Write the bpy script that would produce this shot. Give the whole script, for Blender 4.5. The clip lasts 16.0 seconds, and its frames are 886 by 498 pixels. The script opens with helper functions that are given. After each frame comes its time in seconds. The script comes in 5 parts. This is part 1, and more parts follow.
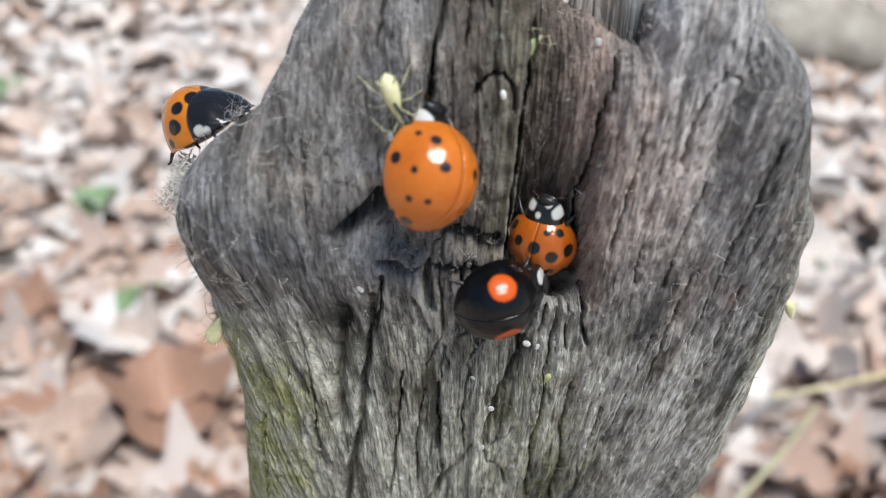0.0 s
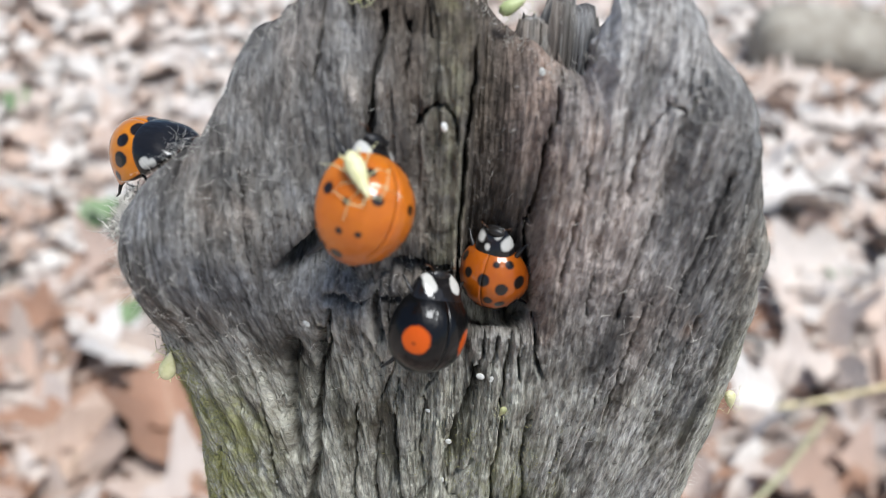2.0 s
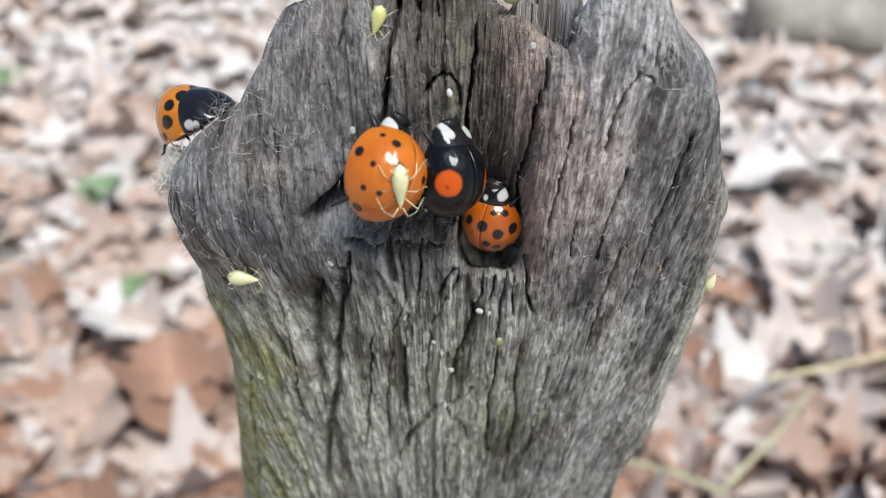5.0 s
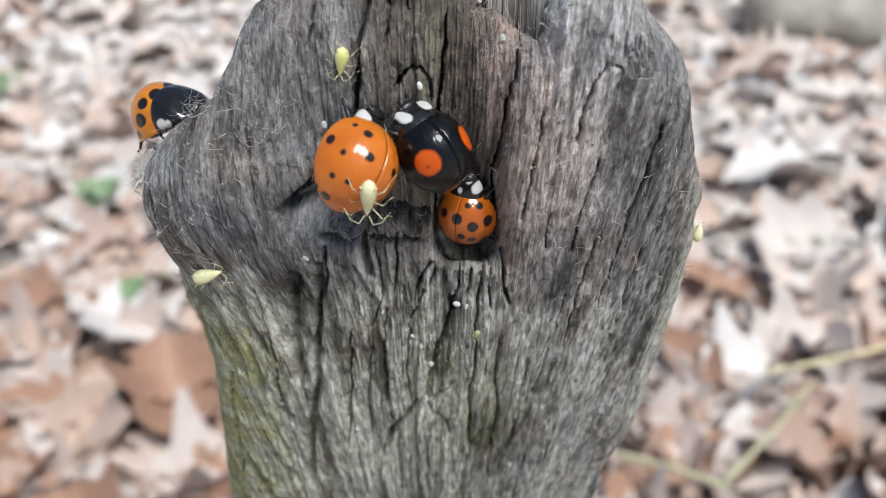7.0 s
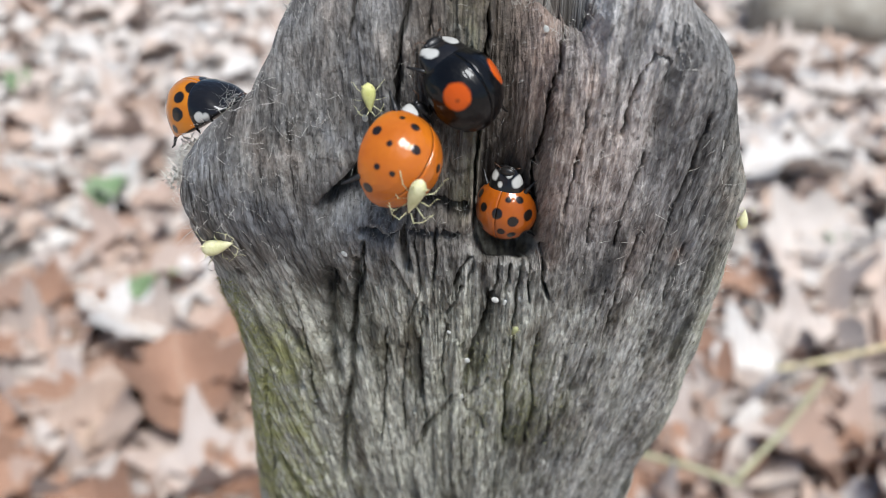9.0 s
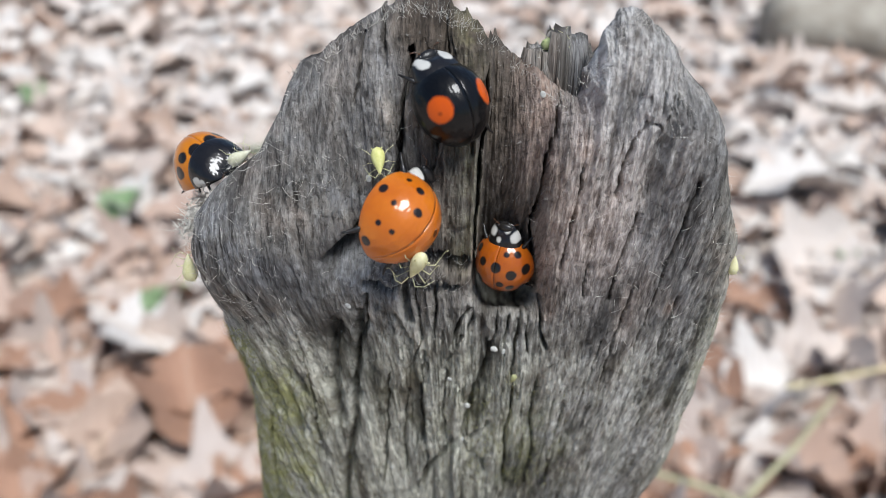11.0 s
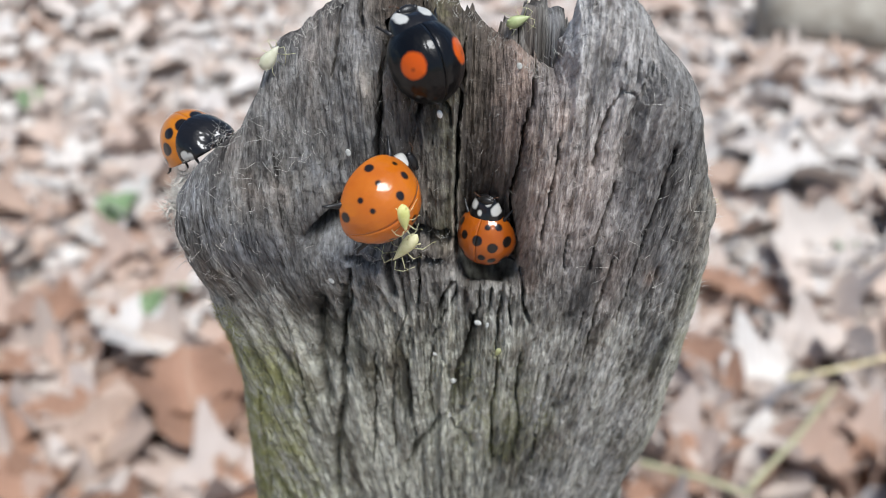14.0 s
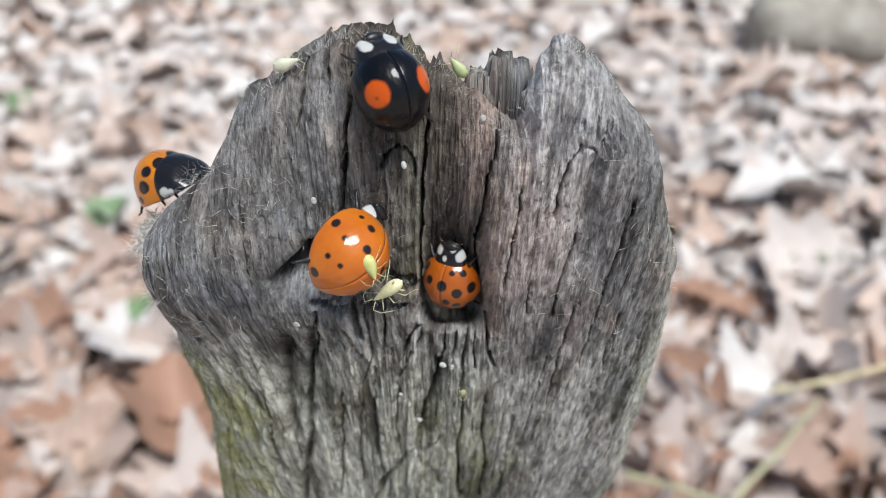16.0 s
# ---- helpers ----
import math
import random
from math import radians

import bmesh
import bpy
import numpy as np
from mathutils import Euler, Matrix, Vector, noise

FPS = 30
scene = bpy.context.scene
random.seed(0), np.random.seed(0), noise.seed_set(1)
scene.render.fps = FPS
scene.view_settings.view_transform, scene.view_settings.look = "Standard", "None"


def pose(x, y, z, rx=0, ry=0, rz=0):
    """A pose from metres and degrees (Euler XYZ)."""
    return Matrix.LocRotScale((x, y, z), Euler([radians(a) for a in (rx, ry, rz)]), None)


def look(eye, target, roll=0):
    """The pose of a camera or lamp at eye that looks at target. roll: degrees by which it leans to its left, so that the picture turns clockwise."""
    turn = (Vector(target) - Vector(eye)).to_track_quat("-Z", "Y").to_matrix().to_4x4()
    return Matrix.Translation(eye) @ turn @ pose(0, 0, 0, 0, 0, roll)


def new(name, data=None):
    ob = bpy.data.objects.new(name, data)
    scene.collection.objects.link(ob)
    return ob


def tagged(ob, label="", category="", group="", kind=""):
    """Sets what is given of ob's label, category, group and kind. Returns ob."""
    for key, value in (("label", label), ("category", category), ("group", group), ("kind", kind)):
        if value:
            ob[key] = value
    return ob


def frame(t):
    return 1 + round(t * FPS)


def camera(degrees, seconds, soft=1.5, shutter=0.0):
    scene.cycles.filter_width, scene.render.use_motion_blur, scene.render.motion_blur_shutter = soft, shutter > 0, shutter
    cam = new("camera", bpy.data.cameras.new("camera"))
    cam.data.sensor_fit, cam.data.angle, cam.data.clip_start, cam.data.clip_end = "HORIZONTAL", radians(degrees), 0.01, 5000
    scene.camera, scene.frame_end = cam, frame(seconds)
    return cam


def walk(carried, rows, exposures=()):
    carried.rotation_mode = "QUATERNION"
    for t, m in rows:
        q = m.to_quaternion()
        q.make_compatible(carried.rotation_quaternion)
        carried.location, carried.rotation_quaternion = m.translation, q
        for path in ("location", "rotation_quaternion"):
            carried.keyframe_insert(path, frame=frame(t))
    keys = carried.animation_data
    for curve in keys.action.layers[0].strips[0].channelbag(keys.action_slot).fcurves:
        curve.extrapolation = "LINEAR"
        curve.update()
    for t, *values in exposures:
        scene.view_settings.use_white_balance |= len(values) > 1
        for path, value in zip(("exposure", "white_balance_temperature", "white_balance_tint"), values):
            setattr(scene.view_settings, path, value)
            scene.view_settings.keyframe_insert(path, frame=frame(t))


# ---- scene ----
cam = camera(60.90, 16.0, soft=0.6)
PATH = [
    (0, -0.00426, -0.03471, 0.37358, 55.066, -1.968, 1.426),
    (0.5, -0.00363, -0.03308, 0.37492, 55.163, -1.482, 1.357),
    (1, -0.00328, -0.03355, 0.37669, 55.621, -1.421, 1.471),
    (1.5, -0.00050, -0.03394, 0.37640, 55.729, -1.329, 1.760),
    (2, -0.00077, -0.03317, 0.37433, 55.751, -1.328, 1.813),
    (2.5, -0.00000, -0.03369, 0.37557, 55.217, -1.297, 1.701),
    (3, 0.00010, -0.03594, 0.37636, 54.908, -1.332, 1.731),
    (3.5, 0.00055, -0.03684, 0.37637, 54.584, -1.266, 1.766),
    (4, 0.00082, -0.03891, 0.37577, 54.483, -1.133, 1.748),
    (4.5, -0.00030, -0.03956, 0.37628, 54.230, -1.322, 1.559),
    (5, -0.00125, -0.04010, 0.37680, 54.068, -1.491, 1.465),
    (7.3, 0.00060, -0.04045, 0.37657, 53.969, -0.677, 1.098),
    (7.5, 0.00002, -0.04068, 0.37659, 53.957, -0.617, 1.134),
    (8, -0.00054, -0.04105, 0.37748, 53.870, -0.610, 1.232),
    (8.5, -0.00048, -0.04109, 0.37651, 53.830, -0.581, 1.407),
    (9, -0.00177, -0.03999, 0.37605, 53.797, -0.439, 1.342),
    (11.3, -0.00111, -0.03962, 0.38025, 54.655, -0.267, 2.210),
    (11.5, -0.00192, -0.03936, 0.38061, 54.599, -0.267, 1.792),
    (12, -0.00184, -0.03972, 0.38002, 55.018, -0.349, 1.984),
    (12.5, -0.00171, -0.03969, 0.37948, 54.902, 0.051, 1.876),
    (13, -0.00092, -0.04070, 0.37967, 54.809, 0.158, 1.958),
    (13.5, 0.00084, -0.04175, 0.38009, 54.590, 0.428, 1.814),
    (14, 0.00018, -0.04112, 0.37821, 54.635, 0.527, 1.625),
    (14.5, 0.00135, -0.03986, 0.37792, 54.687, 0.476, 1.721),
    (15, 0.00096, -0.03988, 0.37993, 55.073, -0.022, 1.529),
    (15.5, 0.00120, -0.04040, 0.38075, 55.123, -0.378, 1.575),
    (16, 0.00197, -0.04002, 0.38094, 54.993, -0.394, 1.435),
]
walk(cam, [(t, pose(x, y, z, rx, ry, rz)) for t, x, y, z, rx, ry, rz in PATH], [(0, 0.44, 6000, 7), (5, 0.44, 6000, 7), (9, 0.38, 6000, 7), (13.5, 0.31, 6000, 7), (16, 0.38, 6000, 7)])

# aperture of a small phone lens, in focus on the beetles
cam.data.dof.use_dof = True
cam.data.dof.focus_distance = 0.0495
cam.data.dof.aperture_fstop = 34.0

# ---- light: bright overcast sky through thin woodland ----
world = bpy.data.worlds.new("sky")
scene.world = world
world.use_nodes = True
wn, wl = world.node_tree.nodes, world.node_tree.links
sky = wn.new("ShaderNodeTexSky")
sky.sky_type = "NISHITA"
sky.sun_disc = False
sky.sun_elevation, sky.sun_rotation = radians(67), radians(137)
sky.air_density, sky.dust_density, sky.ozone_density = 1.0, 2.0, 1.0
wn["Background"].inputs["Strength"].default_value = 0.085
wl.new(sky.outputs[0], wn["Background"].inputs["Color"])
sun = new("sun", bpy.data.lights.new("sun", "SUN"))
sun.data.energy, sun.data.angle, sun.data.color = 3.45, radians(26), (1.0, 0.96, 0.92)
sun.matrix_world = look((0.34, -0.36, 1.3), (0, 0, 0.1))

MM = 0.001


# ---- materials ----
def material(name, rough=0.6, spec=0.5, coat=0.0):
    m = bpy.data.materials.new(name)
    m.use_nodes = True
    p = m.node_tree.nodes["Principled BSDF"]
    p.inputs["Roughness"].default_value = rough
    p.inputs["Specular IOR Level"].default_value = spec
    p.inputs["Coat Weight"].default_value = coat
    p.inputs["Coat Roughness"].default_value = 0.06
    return m, m.node_tree.nodes, m.node_tree.links, p


def ramp(n, l, source, stops):
    r = n.new("ShaderNodeValToRGB")
    e = r.color_ramp.elements
    while len(e) < len(stops):
        e.new(0.5)
    for k, (pos, c) in enumerate(stops):
        e[k].position = pos
        e[k].color = (*c, 1) if len(c) == 3 else c
    l.new(source, r.inputs[0])
    return r.outputs[0]


def tex_noise(n, l, vec, scale, detail=5.0, rough=0.55, stretch=(1, 1, 1)):
    mp = n.new("ShaderNodeMapping")
    mp.inputs["Scale"].default_value = [scale * s for s in stretch]
    l.new(vec, mp.inputs[0])
    t = n.new("ShaderNodeTexNoise")
    t.inputs["Scale"].default_value = 1.0
    t.inputs["Detail"].default_value = detail
    t.inputs["Roughness"].default_value = rough
    l.new(mp.outputs[0], t.inputs["Vector"])
    return t.outputs[0]


def mix(n, l, fac, a, b, mode="MIX"):
    m = n.new("ShaderNodeMix")
    m.data_type, m.blend_type = "RGBA", mode
    for sock, v in ((m.inputs[0], fac), (m.inputs[6], a), (m.inputs[7], b)):
        if isinstance(v, (int, float)):
            sock.default_value = v
        elif isinstance(v, tuple):
            sock.default_value = (*v, 1)
        else:
            l.new(v, sock)
    return m.outputs[2]


def maths(n, l, op, a, b=0.0, clamp=False):
    m = n.new("ShaderNodeMath")
    m.operation, m.use_clamp = op, clamp
    for sock, v in ((m.inputs[0], a), (m.inputs[1], b)):
        if isinstance(v, (int, float)):
            sock.default_value = v
        else:
            l.new(v, sock)
    return m.outputs[0]


def bump(n, l, p, height, strength, distance):
    b = n.new("ShaderNodeBump")
    b.inputs["Strength"].default_value = strength
    b.inputs["Distance"].default_value = distance
    l.new(height, b.inputs["Height"])
    l.new(b.outputs[0], p.inputs["Normal"])


def attribute(n, name):
    a = n.new("ShaderNodeAttribute")
    a.attribute_name = name
    return a


def stump_material():
    m, n, l, p = material("weathered_wood", 0.88, 0.18)
    g = attribute(n, "grain").outputs["Vector"]
    grey = lambda v: (v, v, v)
    streak = tex_noise(n, l, g, 1.0, 6, 0.7, (900, 60, 1))
    band = tex_noise(n, l, g, 1.0, 5, 0.65, (300, 75, 1))
    dash = tex_noise(n, l, g, 1.0, 4, 0.65, (3300, 620, 1))
    fine = tex_noise(n, l, g, 1.0, 4, 0.7, (6400, 1100, 1))
    gap = tex_noise(n, l, g, 1.0, 5, 0.7, (2100, 170, 1))
    patch = tex_noise(n, l, g, 1.0, 5, 0.65, (170, 85, 1))
    tint = tex_noise(n, l, g, 1.0, 4, 0.6, (240, 110, 1))
    crumb = tex_noise(n, l, g, 1.0, 5, 0.75, (2000, 1500, 1))
    tone = maths(n, l, "ADD", maths(n, l, "MULTIPLY", streak, 0.3), maths(n, l, "MULTIPLY", dash, 0.4))
    tone = maths(n, l, "ADD", tone, maths(n, l, "MULTIPLY", fine, 0.3))
    base = ramp(n, l, tone, ((0.36, (0.055, 0.05, 0.044)), (0.45, (0.16, 0.15, 0.138)), (0.52, (0.29, 0.28, 0.262)), (0.62, (0.52, 0.51, 0.485))))
    base = mix(n, l, ramp(n, l, band, ((0.36, grey(0.9)), (0.49, grey(0)))), base, (0.085, 0.08, 0.076))
    base = mix(n, l, ramp(n, l, band, ((0.53, grey(0)), (0.66, grey(0.5)))), base, (0.52, 0.51, 0.485))
    base = mix(n, l, ramp(n, l, gap, ((0.36, grey(0.95)), (0.43, grey(0)))), base, (0.035, 0.031, 0.027))
    base = mix(n, l, ramp(n, l, patch, ((0.36, grey(0.55)), (0.52, grey(0)))), base, (0.1, 0.098, 0.097))
    base = mix(n, l, 1.0, base, ramp(n, l, tint, ((0.36, (0.93, 0.96, 1.03)), (0.5, (1.0, 0.98, 0.95)), (0.62, (1.08, 0.96, 0.87)))), "MULTIPLY")
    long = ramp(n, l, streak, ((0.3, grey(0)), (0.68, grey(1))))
    # dark brown heartwood, deepened so its colour also carries the hollow's shade
    heart_and_shade = mix(n, l, long, (0.022, 0.017, 0.013), (0.17, 0.135, 0.105))
    heart_and_shade = mix(n, l, ramp(n, l, dash, ((0.4, grey(0.6)), (0.52, grey(0)))), heart_and_shade, (0.025, 0.02, 0.016))
    base = mix(n, l, maths(n, l, "MULTIPLY", attribute(n, "heart_and_shade").outputs["Fac"], ramp(n, l, patch, ((0.3, grey(0.75)), (0.6, grey(1))))), base, heart_and_shade)
    slab = mix(n, l, ramp(n, l, tone, ((0.4, grey(0)), (0.58, grey(1)))), (0.17, 0.155, 0.142), (0.78, 0.755, 0.725))
    base = mix(n, l, maths(n, l, "MULTIPLY", attribute(n, "pale").outputs["Fac"], ramp(n, l, band, ((0.37, grey(0)), (0.5, grey(1))))), base, slab)
    tan = mix(n, l, ramp(n, l, tone, ((0.4, grey(0)), (0.6, grey(1)))), (0.16, 0.1, 0.073), (0.62, 0.47, 0.38))
    warm = maths(n, l, "MULTIPLY", attribute(n, "warm").outputs["Fac"], ramp(n, l, band, ((0.38, grey(0.15)), (0.58, grey(1)))))
    base = mix(n, l, warm, base, tan)
    base = mix(n, l, ramp(n, l, crumb, ((0.6, grey(0)), (0.68, grey(0.5)))), base, (0.52, 0.51, 0.47))
    base = mix(n, l, ramp(n, l, crumb, ((0.34, grey(0.7)), (0.41, grey(0)))), base, (0.06, 0.055, 0.048))
    # charcoal stains in the wood, and painted shade in the small beetle's pocket
    char_and_shade = maths(n, l, "MULTIPLY", attribute(n, "char_and_shade").outputs["Fac"], ramp(n, l, band, ((0.4, grey(1)), (0.62, grey(0.25)))))
    base = mix(n, l, char_and_shade, base, (0.055, 0.052, 0.05))
    base = mix(n, l, attribute(n, "olive").outputs["Fac"], base, (1.0, 1.02, 0.88), "MULTIPLY")
    moss = mix(n, l, dash, (0.15, 0.15, 0.05), (0.5, 0.49, 0.24))
    mm = maths(n, l, "MULTIPLY", attribute(n, "moss").outputs["Fac"], ramp(n, l, tex_noise(n, l, g, 1.0, 6, 0.75, (520, 260, 1)), ((0.42, grey(0)), (0.6, grey(0.95)))))
    base = mix(n, l, mm, base, moss)
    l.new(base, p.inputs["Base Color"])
    h = maths(n, l, "ADD", maths(n, l, "MULTIPLY", dash, 0.7), streak)
    h = maths(n, l, "ADD", h, maths(n, l, "MULTIPLY", fine, 0.35))
    h = maths(n, l, "ADD", h, maths(n, l, "MULTIPLY", crumb, 0.3))
    h = maths(n, l, "ADD", h, ramp(n, l, gap, ((0.34, grey(0)), (0.46, grey(0.35)))))
    bump(n, l, p, h, 1.0, 0.0006)
    return m


def plain(name, a, b, scale=300.0, rough=0.7, spec=0.4, coat=0.0, relief=0.0, sheen=0.0):
    m, n, l, p = material(name, rough, spec, coat)
    tc = n.new("ShaderNodeTexCoord").outputs["Object"]
    no = tex_noise(n, l, tc, scale, 5, 0.6)
    l.new(mix(n, l, ramp(n, l, no, ((0.3, (0, 0, 0)), (0.7, (1, 1, 1)))), a, b), p.inputs["Base Color"])
    if relief:
        bump(n, l, p, no, 0.6, relief)
    return m


def spotted(name, ground, deep, spots, mark, rough=0.3, soft=0.00006, gloss=1.0, dots=()):
    """A glossy wing case or shield with marks: spots as (x, y, radius) seen from above, or (x, y, z, radius), in millimetres."""
    m, n, l, p = material(name, rough, 0.12, gloss)
    p.inputs["Coat Roughness"].default_value = 0.04
    p.inputs["Coat IOR"].default_value = 1.42
    tc = n.new("ShaderNodeTexCoord").outputs["Object"]
    no = tex_noise(n, l, tc, 900.0, 4, 0.6)
    wob = n.new("ShaderNodeSeparateXYZ")
    l.new(tc, wob.inputs[0])
    jit = maths(n, l, "MULTIPLY", maths(n, l, "SUBTRACT", no, 0.5), 0.00032)
    best, kernel = None, None
    for k, (x, y, *z, r) in enumerate([*spots, *dots]):
        dx = maths(n, l, "SUBTRACT", wob.outputs[0], x * MM)
        dy = maths(n, l, "SUBTRACT", wob.outputs[1], y * MM)
        d = maths(n, l, "ADD", maths(n, l, "MULTIPLY", dx, dx), maths(n, l, "MULTIPLY", dy, dy))
        if z:
            dz = maths(n, l, "SUBTRACT", wob.outputs[2], z[0] * MM)
            d = maths(n, l, "ADD", d, maths(n, l, "MULTIPLY", dz, dz))
        d = maths(n, l, "SQRT", d)
        d = maths(n, l, "SUBTRACT", d, r * MM)
        if k < len(spots):
            best = d if best is None else maths(n, l, "MINIMUM", best, d)
        else:
            kernel = d if kernel is None else maths(n, l, "MINIMUM", kernel, d)
    base = mix(n, l, ramp(n, l, tex_noise(n, l, tc, 350.0, 3), ((0.35, (0, 0, 0)), (0.7, (1, 1, 1)))), ground, deep)
    if best is not None:
        inside = maths(n, l, "DIVIDE", maths(n, l, "SUBTRACT", soft, maths(n, l, "ADD", best, jit)), 2 * soft, clamp=True)
        base = mix(n, l, inside, base, mark)
    if kernel is not None:
        inside = maths(n, l, "DIVIDE", maths(n, l, "SUBTRACT", soft, maths(n, l, "ADD", kernel, jit)), 2 * soft, clamp=True)
        base = mix(n, l, maths(n, l, "MULTIPLY", inside, 0.75), base, ground)
    l.new(base, p.inputs["Base Color"])
    dent = maths(n, l, "ADD", tex_noise(n, l, tc, 1100.0, 2, 0.5, (1.5, 0.7, 1)), maths(n, l, "MULTIPLY", tex_noise(n, l, tc, 9000.0, 2), 0.02))
    bump(n, l, p, dent, 0.3, 0.0003)
    l.new(p.inputs["Normal"].links[0].from_socket, p.inputs["Coat Normal"])
    return m


WOOD = stump_material()
FIBRE = plain("dry_fibre", (0.5, 0.47, 0.41), (0.75, 0.72, 0.65), 800, 0.8, 0.3)
MOSS = plain("moss", (0.22, 0.22, 0.07), (0.46, 0.45, 0.2), 900, 0.9, 0.2)
CHITIN = plain("black_chitin", (0.005, 0.005, 0.006), (0.016, 0.014, 0.012), 1500, 0.4, 0.4, 0.1)
LEG_BROWN = plain("brown_chitin", (0.03, 0.015, 0.008), (0.12, 0.05, 0.02), 2500, 0.35, 0.5)
APHID = plain("aphid_skin", (0.5, 0.5, 0.15), (0.68, 0.66, 0.3), 1800, 0.45, 0.4)
APHID_PALE = plain("pale_aphid_skin", (0.56, 0.54, 0.26), (0.76, 0.72, 0.46), 1800, 0.45, 0.4)
APHID_GREEN = plain("green_aphid_skin", (0.34, 0.4, 0.17), (0.5, 0.53, 0.28), 1800, 0.45, 0.4)
APHID_WAN = plain("wan_aphid_skin", (0.5, 0.49, 0.33), (0.68, 0.66, 0.52), 1800, 0.5, 0.4)
APHID_LEG = plain("aphid_leg", (0.5, 0.48, 0.25), (0.7, 0.68, 0.42), 2500, 0.5, 0.4)
APHID_DULL = plain("dull_aphid_skin", (0.26, 0.27, 0.12), (0.42, 0.42, 0.22), 1800, 0.55, 0.3)
EGG = plain("egg_shell", (0.6, 0.6, 0.55), (0.75, 0.74, 0.7), 3000, 0.45, 0.4)
SKIN = plain("shed_skin", (0.36, 0.36, 0.33), (0.62, 0.62, 0.58), 3500, 0.7, 0.3)


# ---- small helpers ----
def mesh_object(name, verts, faces, mat, parent=None, smooth=True, label=""):
    me = bpy.data.meshes.new(name)
    me.from_pydata([tuple(v) for v in verts], [], [tuple(f) for f in faces])
    me.materials.append(mat)
    me.polygons.foreach_set("use_smooth", [smooth] * len(me.polygons))
    me.update()
    ob = new(name, me)
    ob.parent = parent
    return tagged(ob, label=label)


def part(name, bm, mat, parent, label=""):
    me = bpy.data.meshes.new(name)
    bmesh.ops.recalc_face_normals(bm, faces=bm.faces[:])
    bm.to_mesh(me)
    bm.free()
    me.materials.append(mat)
    me.polygons.foreach_set("use_smooth", [True] * len(me.polygons))
    ob = new(name, me)
    ob.parent = parent
    return tagged(ob, label=label)


def tube(bm, points, radii, sides=6):
    """A round tapering tube along points, closed at both ends."""
    pts = [Vector(p) for p in points]
    rings = []
    for k, p in enumerate(pts):
        d = (pts[min(k + 1, len(pts) - 1)] - pts[max(k - 1, 0)]).normalized()
        a = d.orthogonal().normalized()
        b = d.cross(a)
        r = radii[k] if isinstance(radii, (list, tuple)) else radii
        rings.append([bm.verts.new(p + r * (math.cos(2 * math.pi * i / sides) * a + math.sin(2 * math.pi * i / sides) * b)) for i in range(sides)])
    for r0, r1 in zip(rings, rings[1:]):
        # match the start of the next ring to avoid a twist
        s = min(range(sides), key=lambda q: (r1[q].co - r0[0].co).length)
        for i in range(sides):
            bm.faces.new((r0[i], r0[(i + 1) % sides], r1[(i + 1 + s) % sides], r1[(i + s) % sides]))
        r1[:] = r1[s:] + r1[:s]
    bm.faces.new(rings[0][::-1])
    bm.faces.new(rings[-1])


def ball(bm, centre, radius, seg=12, rings=8):
    """An ellipsoid; radius is one number or three."""
    r = (radius,) * 3 if isinstance(radius, (int, float)) else radius
    bmesh.ops.create_uvsphere(bm, u_segments=seg, v_segments=rings, radius=1.0, matrix=Matrix.LocRotScale(Vector(centre), None, Vector(r)))


TABLE = np.random.RandomState(7).rand(512, 512)


def lattice(x, y, seed=0):
    """Smooth value noise in 0..1."""
    x, y = np.asarray(x, float) + 37.3 * seed, np.asarray(y, float) + 91.7 * seed
    i, j = np.floor(x).astype(int), np.floor(y).astype(int)
    f, g = x - i, y - j
    f, g = f * f * f * (f * (f * 6 - 15) + 10), g * g * g * (g * (g * 6 - 15) + 10)
    t = lambda a, b: TABLE[a % 512, b % 512]
    return (t(i, j) * (1 - f) + t(i + 1, j) * f) * (1 - g) + (t(i, j + 1) * (1 - f) + t(i + 1, j + 1) * f) * g


def fbm(x, y, seed=0, octaves=4, gain=0.5):
    total, amp, norm = 0, 1.0, 0
    for k in range(octaves):
        total = total + amp * lattice(x * 2 ** k, y * 2 ** k, seed + k)
        norm += amp
        amp *= gain
    return total / norm


def step(a, b, x):
    t = np.clip((np.asarray(x, float) - a) / (b - a), 0, 1)
    return t * t * (3 - 2 * t)


def curve(knots):
    a, b = zip(*knots)
    return lambda q: np.interp(q, a, b)


# ---- the stump: outline and face, in millimetres ----
LEFT = curve([(0, -24.0), (120, -20.0), (316, -19.8), (326, -18.8), (334, -18.2), (338, -18.6), (341, -19.2), (343.6, -19.0), (345.7, -19.5), (347.4, -19.8), (349.8, -19.9), (352, -19.1), (353.4, -18.1), (354.4, -17.0), (355.1, -16.0), (355.9, -14.7), (358.1, -13.4), (360.1, -12.7), (361.6, -11.9), (370, -11.0)])
RIGHT = curve([(0, 16.0), (120, 13.5), (316.5, 15.0), (321, 15.2), (328, 16.8), (335.5, 17.3), (341, 17.7), (347, 17.7), (350.3, 17.5), (353, 16.5), (356.2, 15.6), (358.2, 15.2), (359.4, 14.5), (360.4, 13.6), (361.3, 12.5), (370, 12.0)])
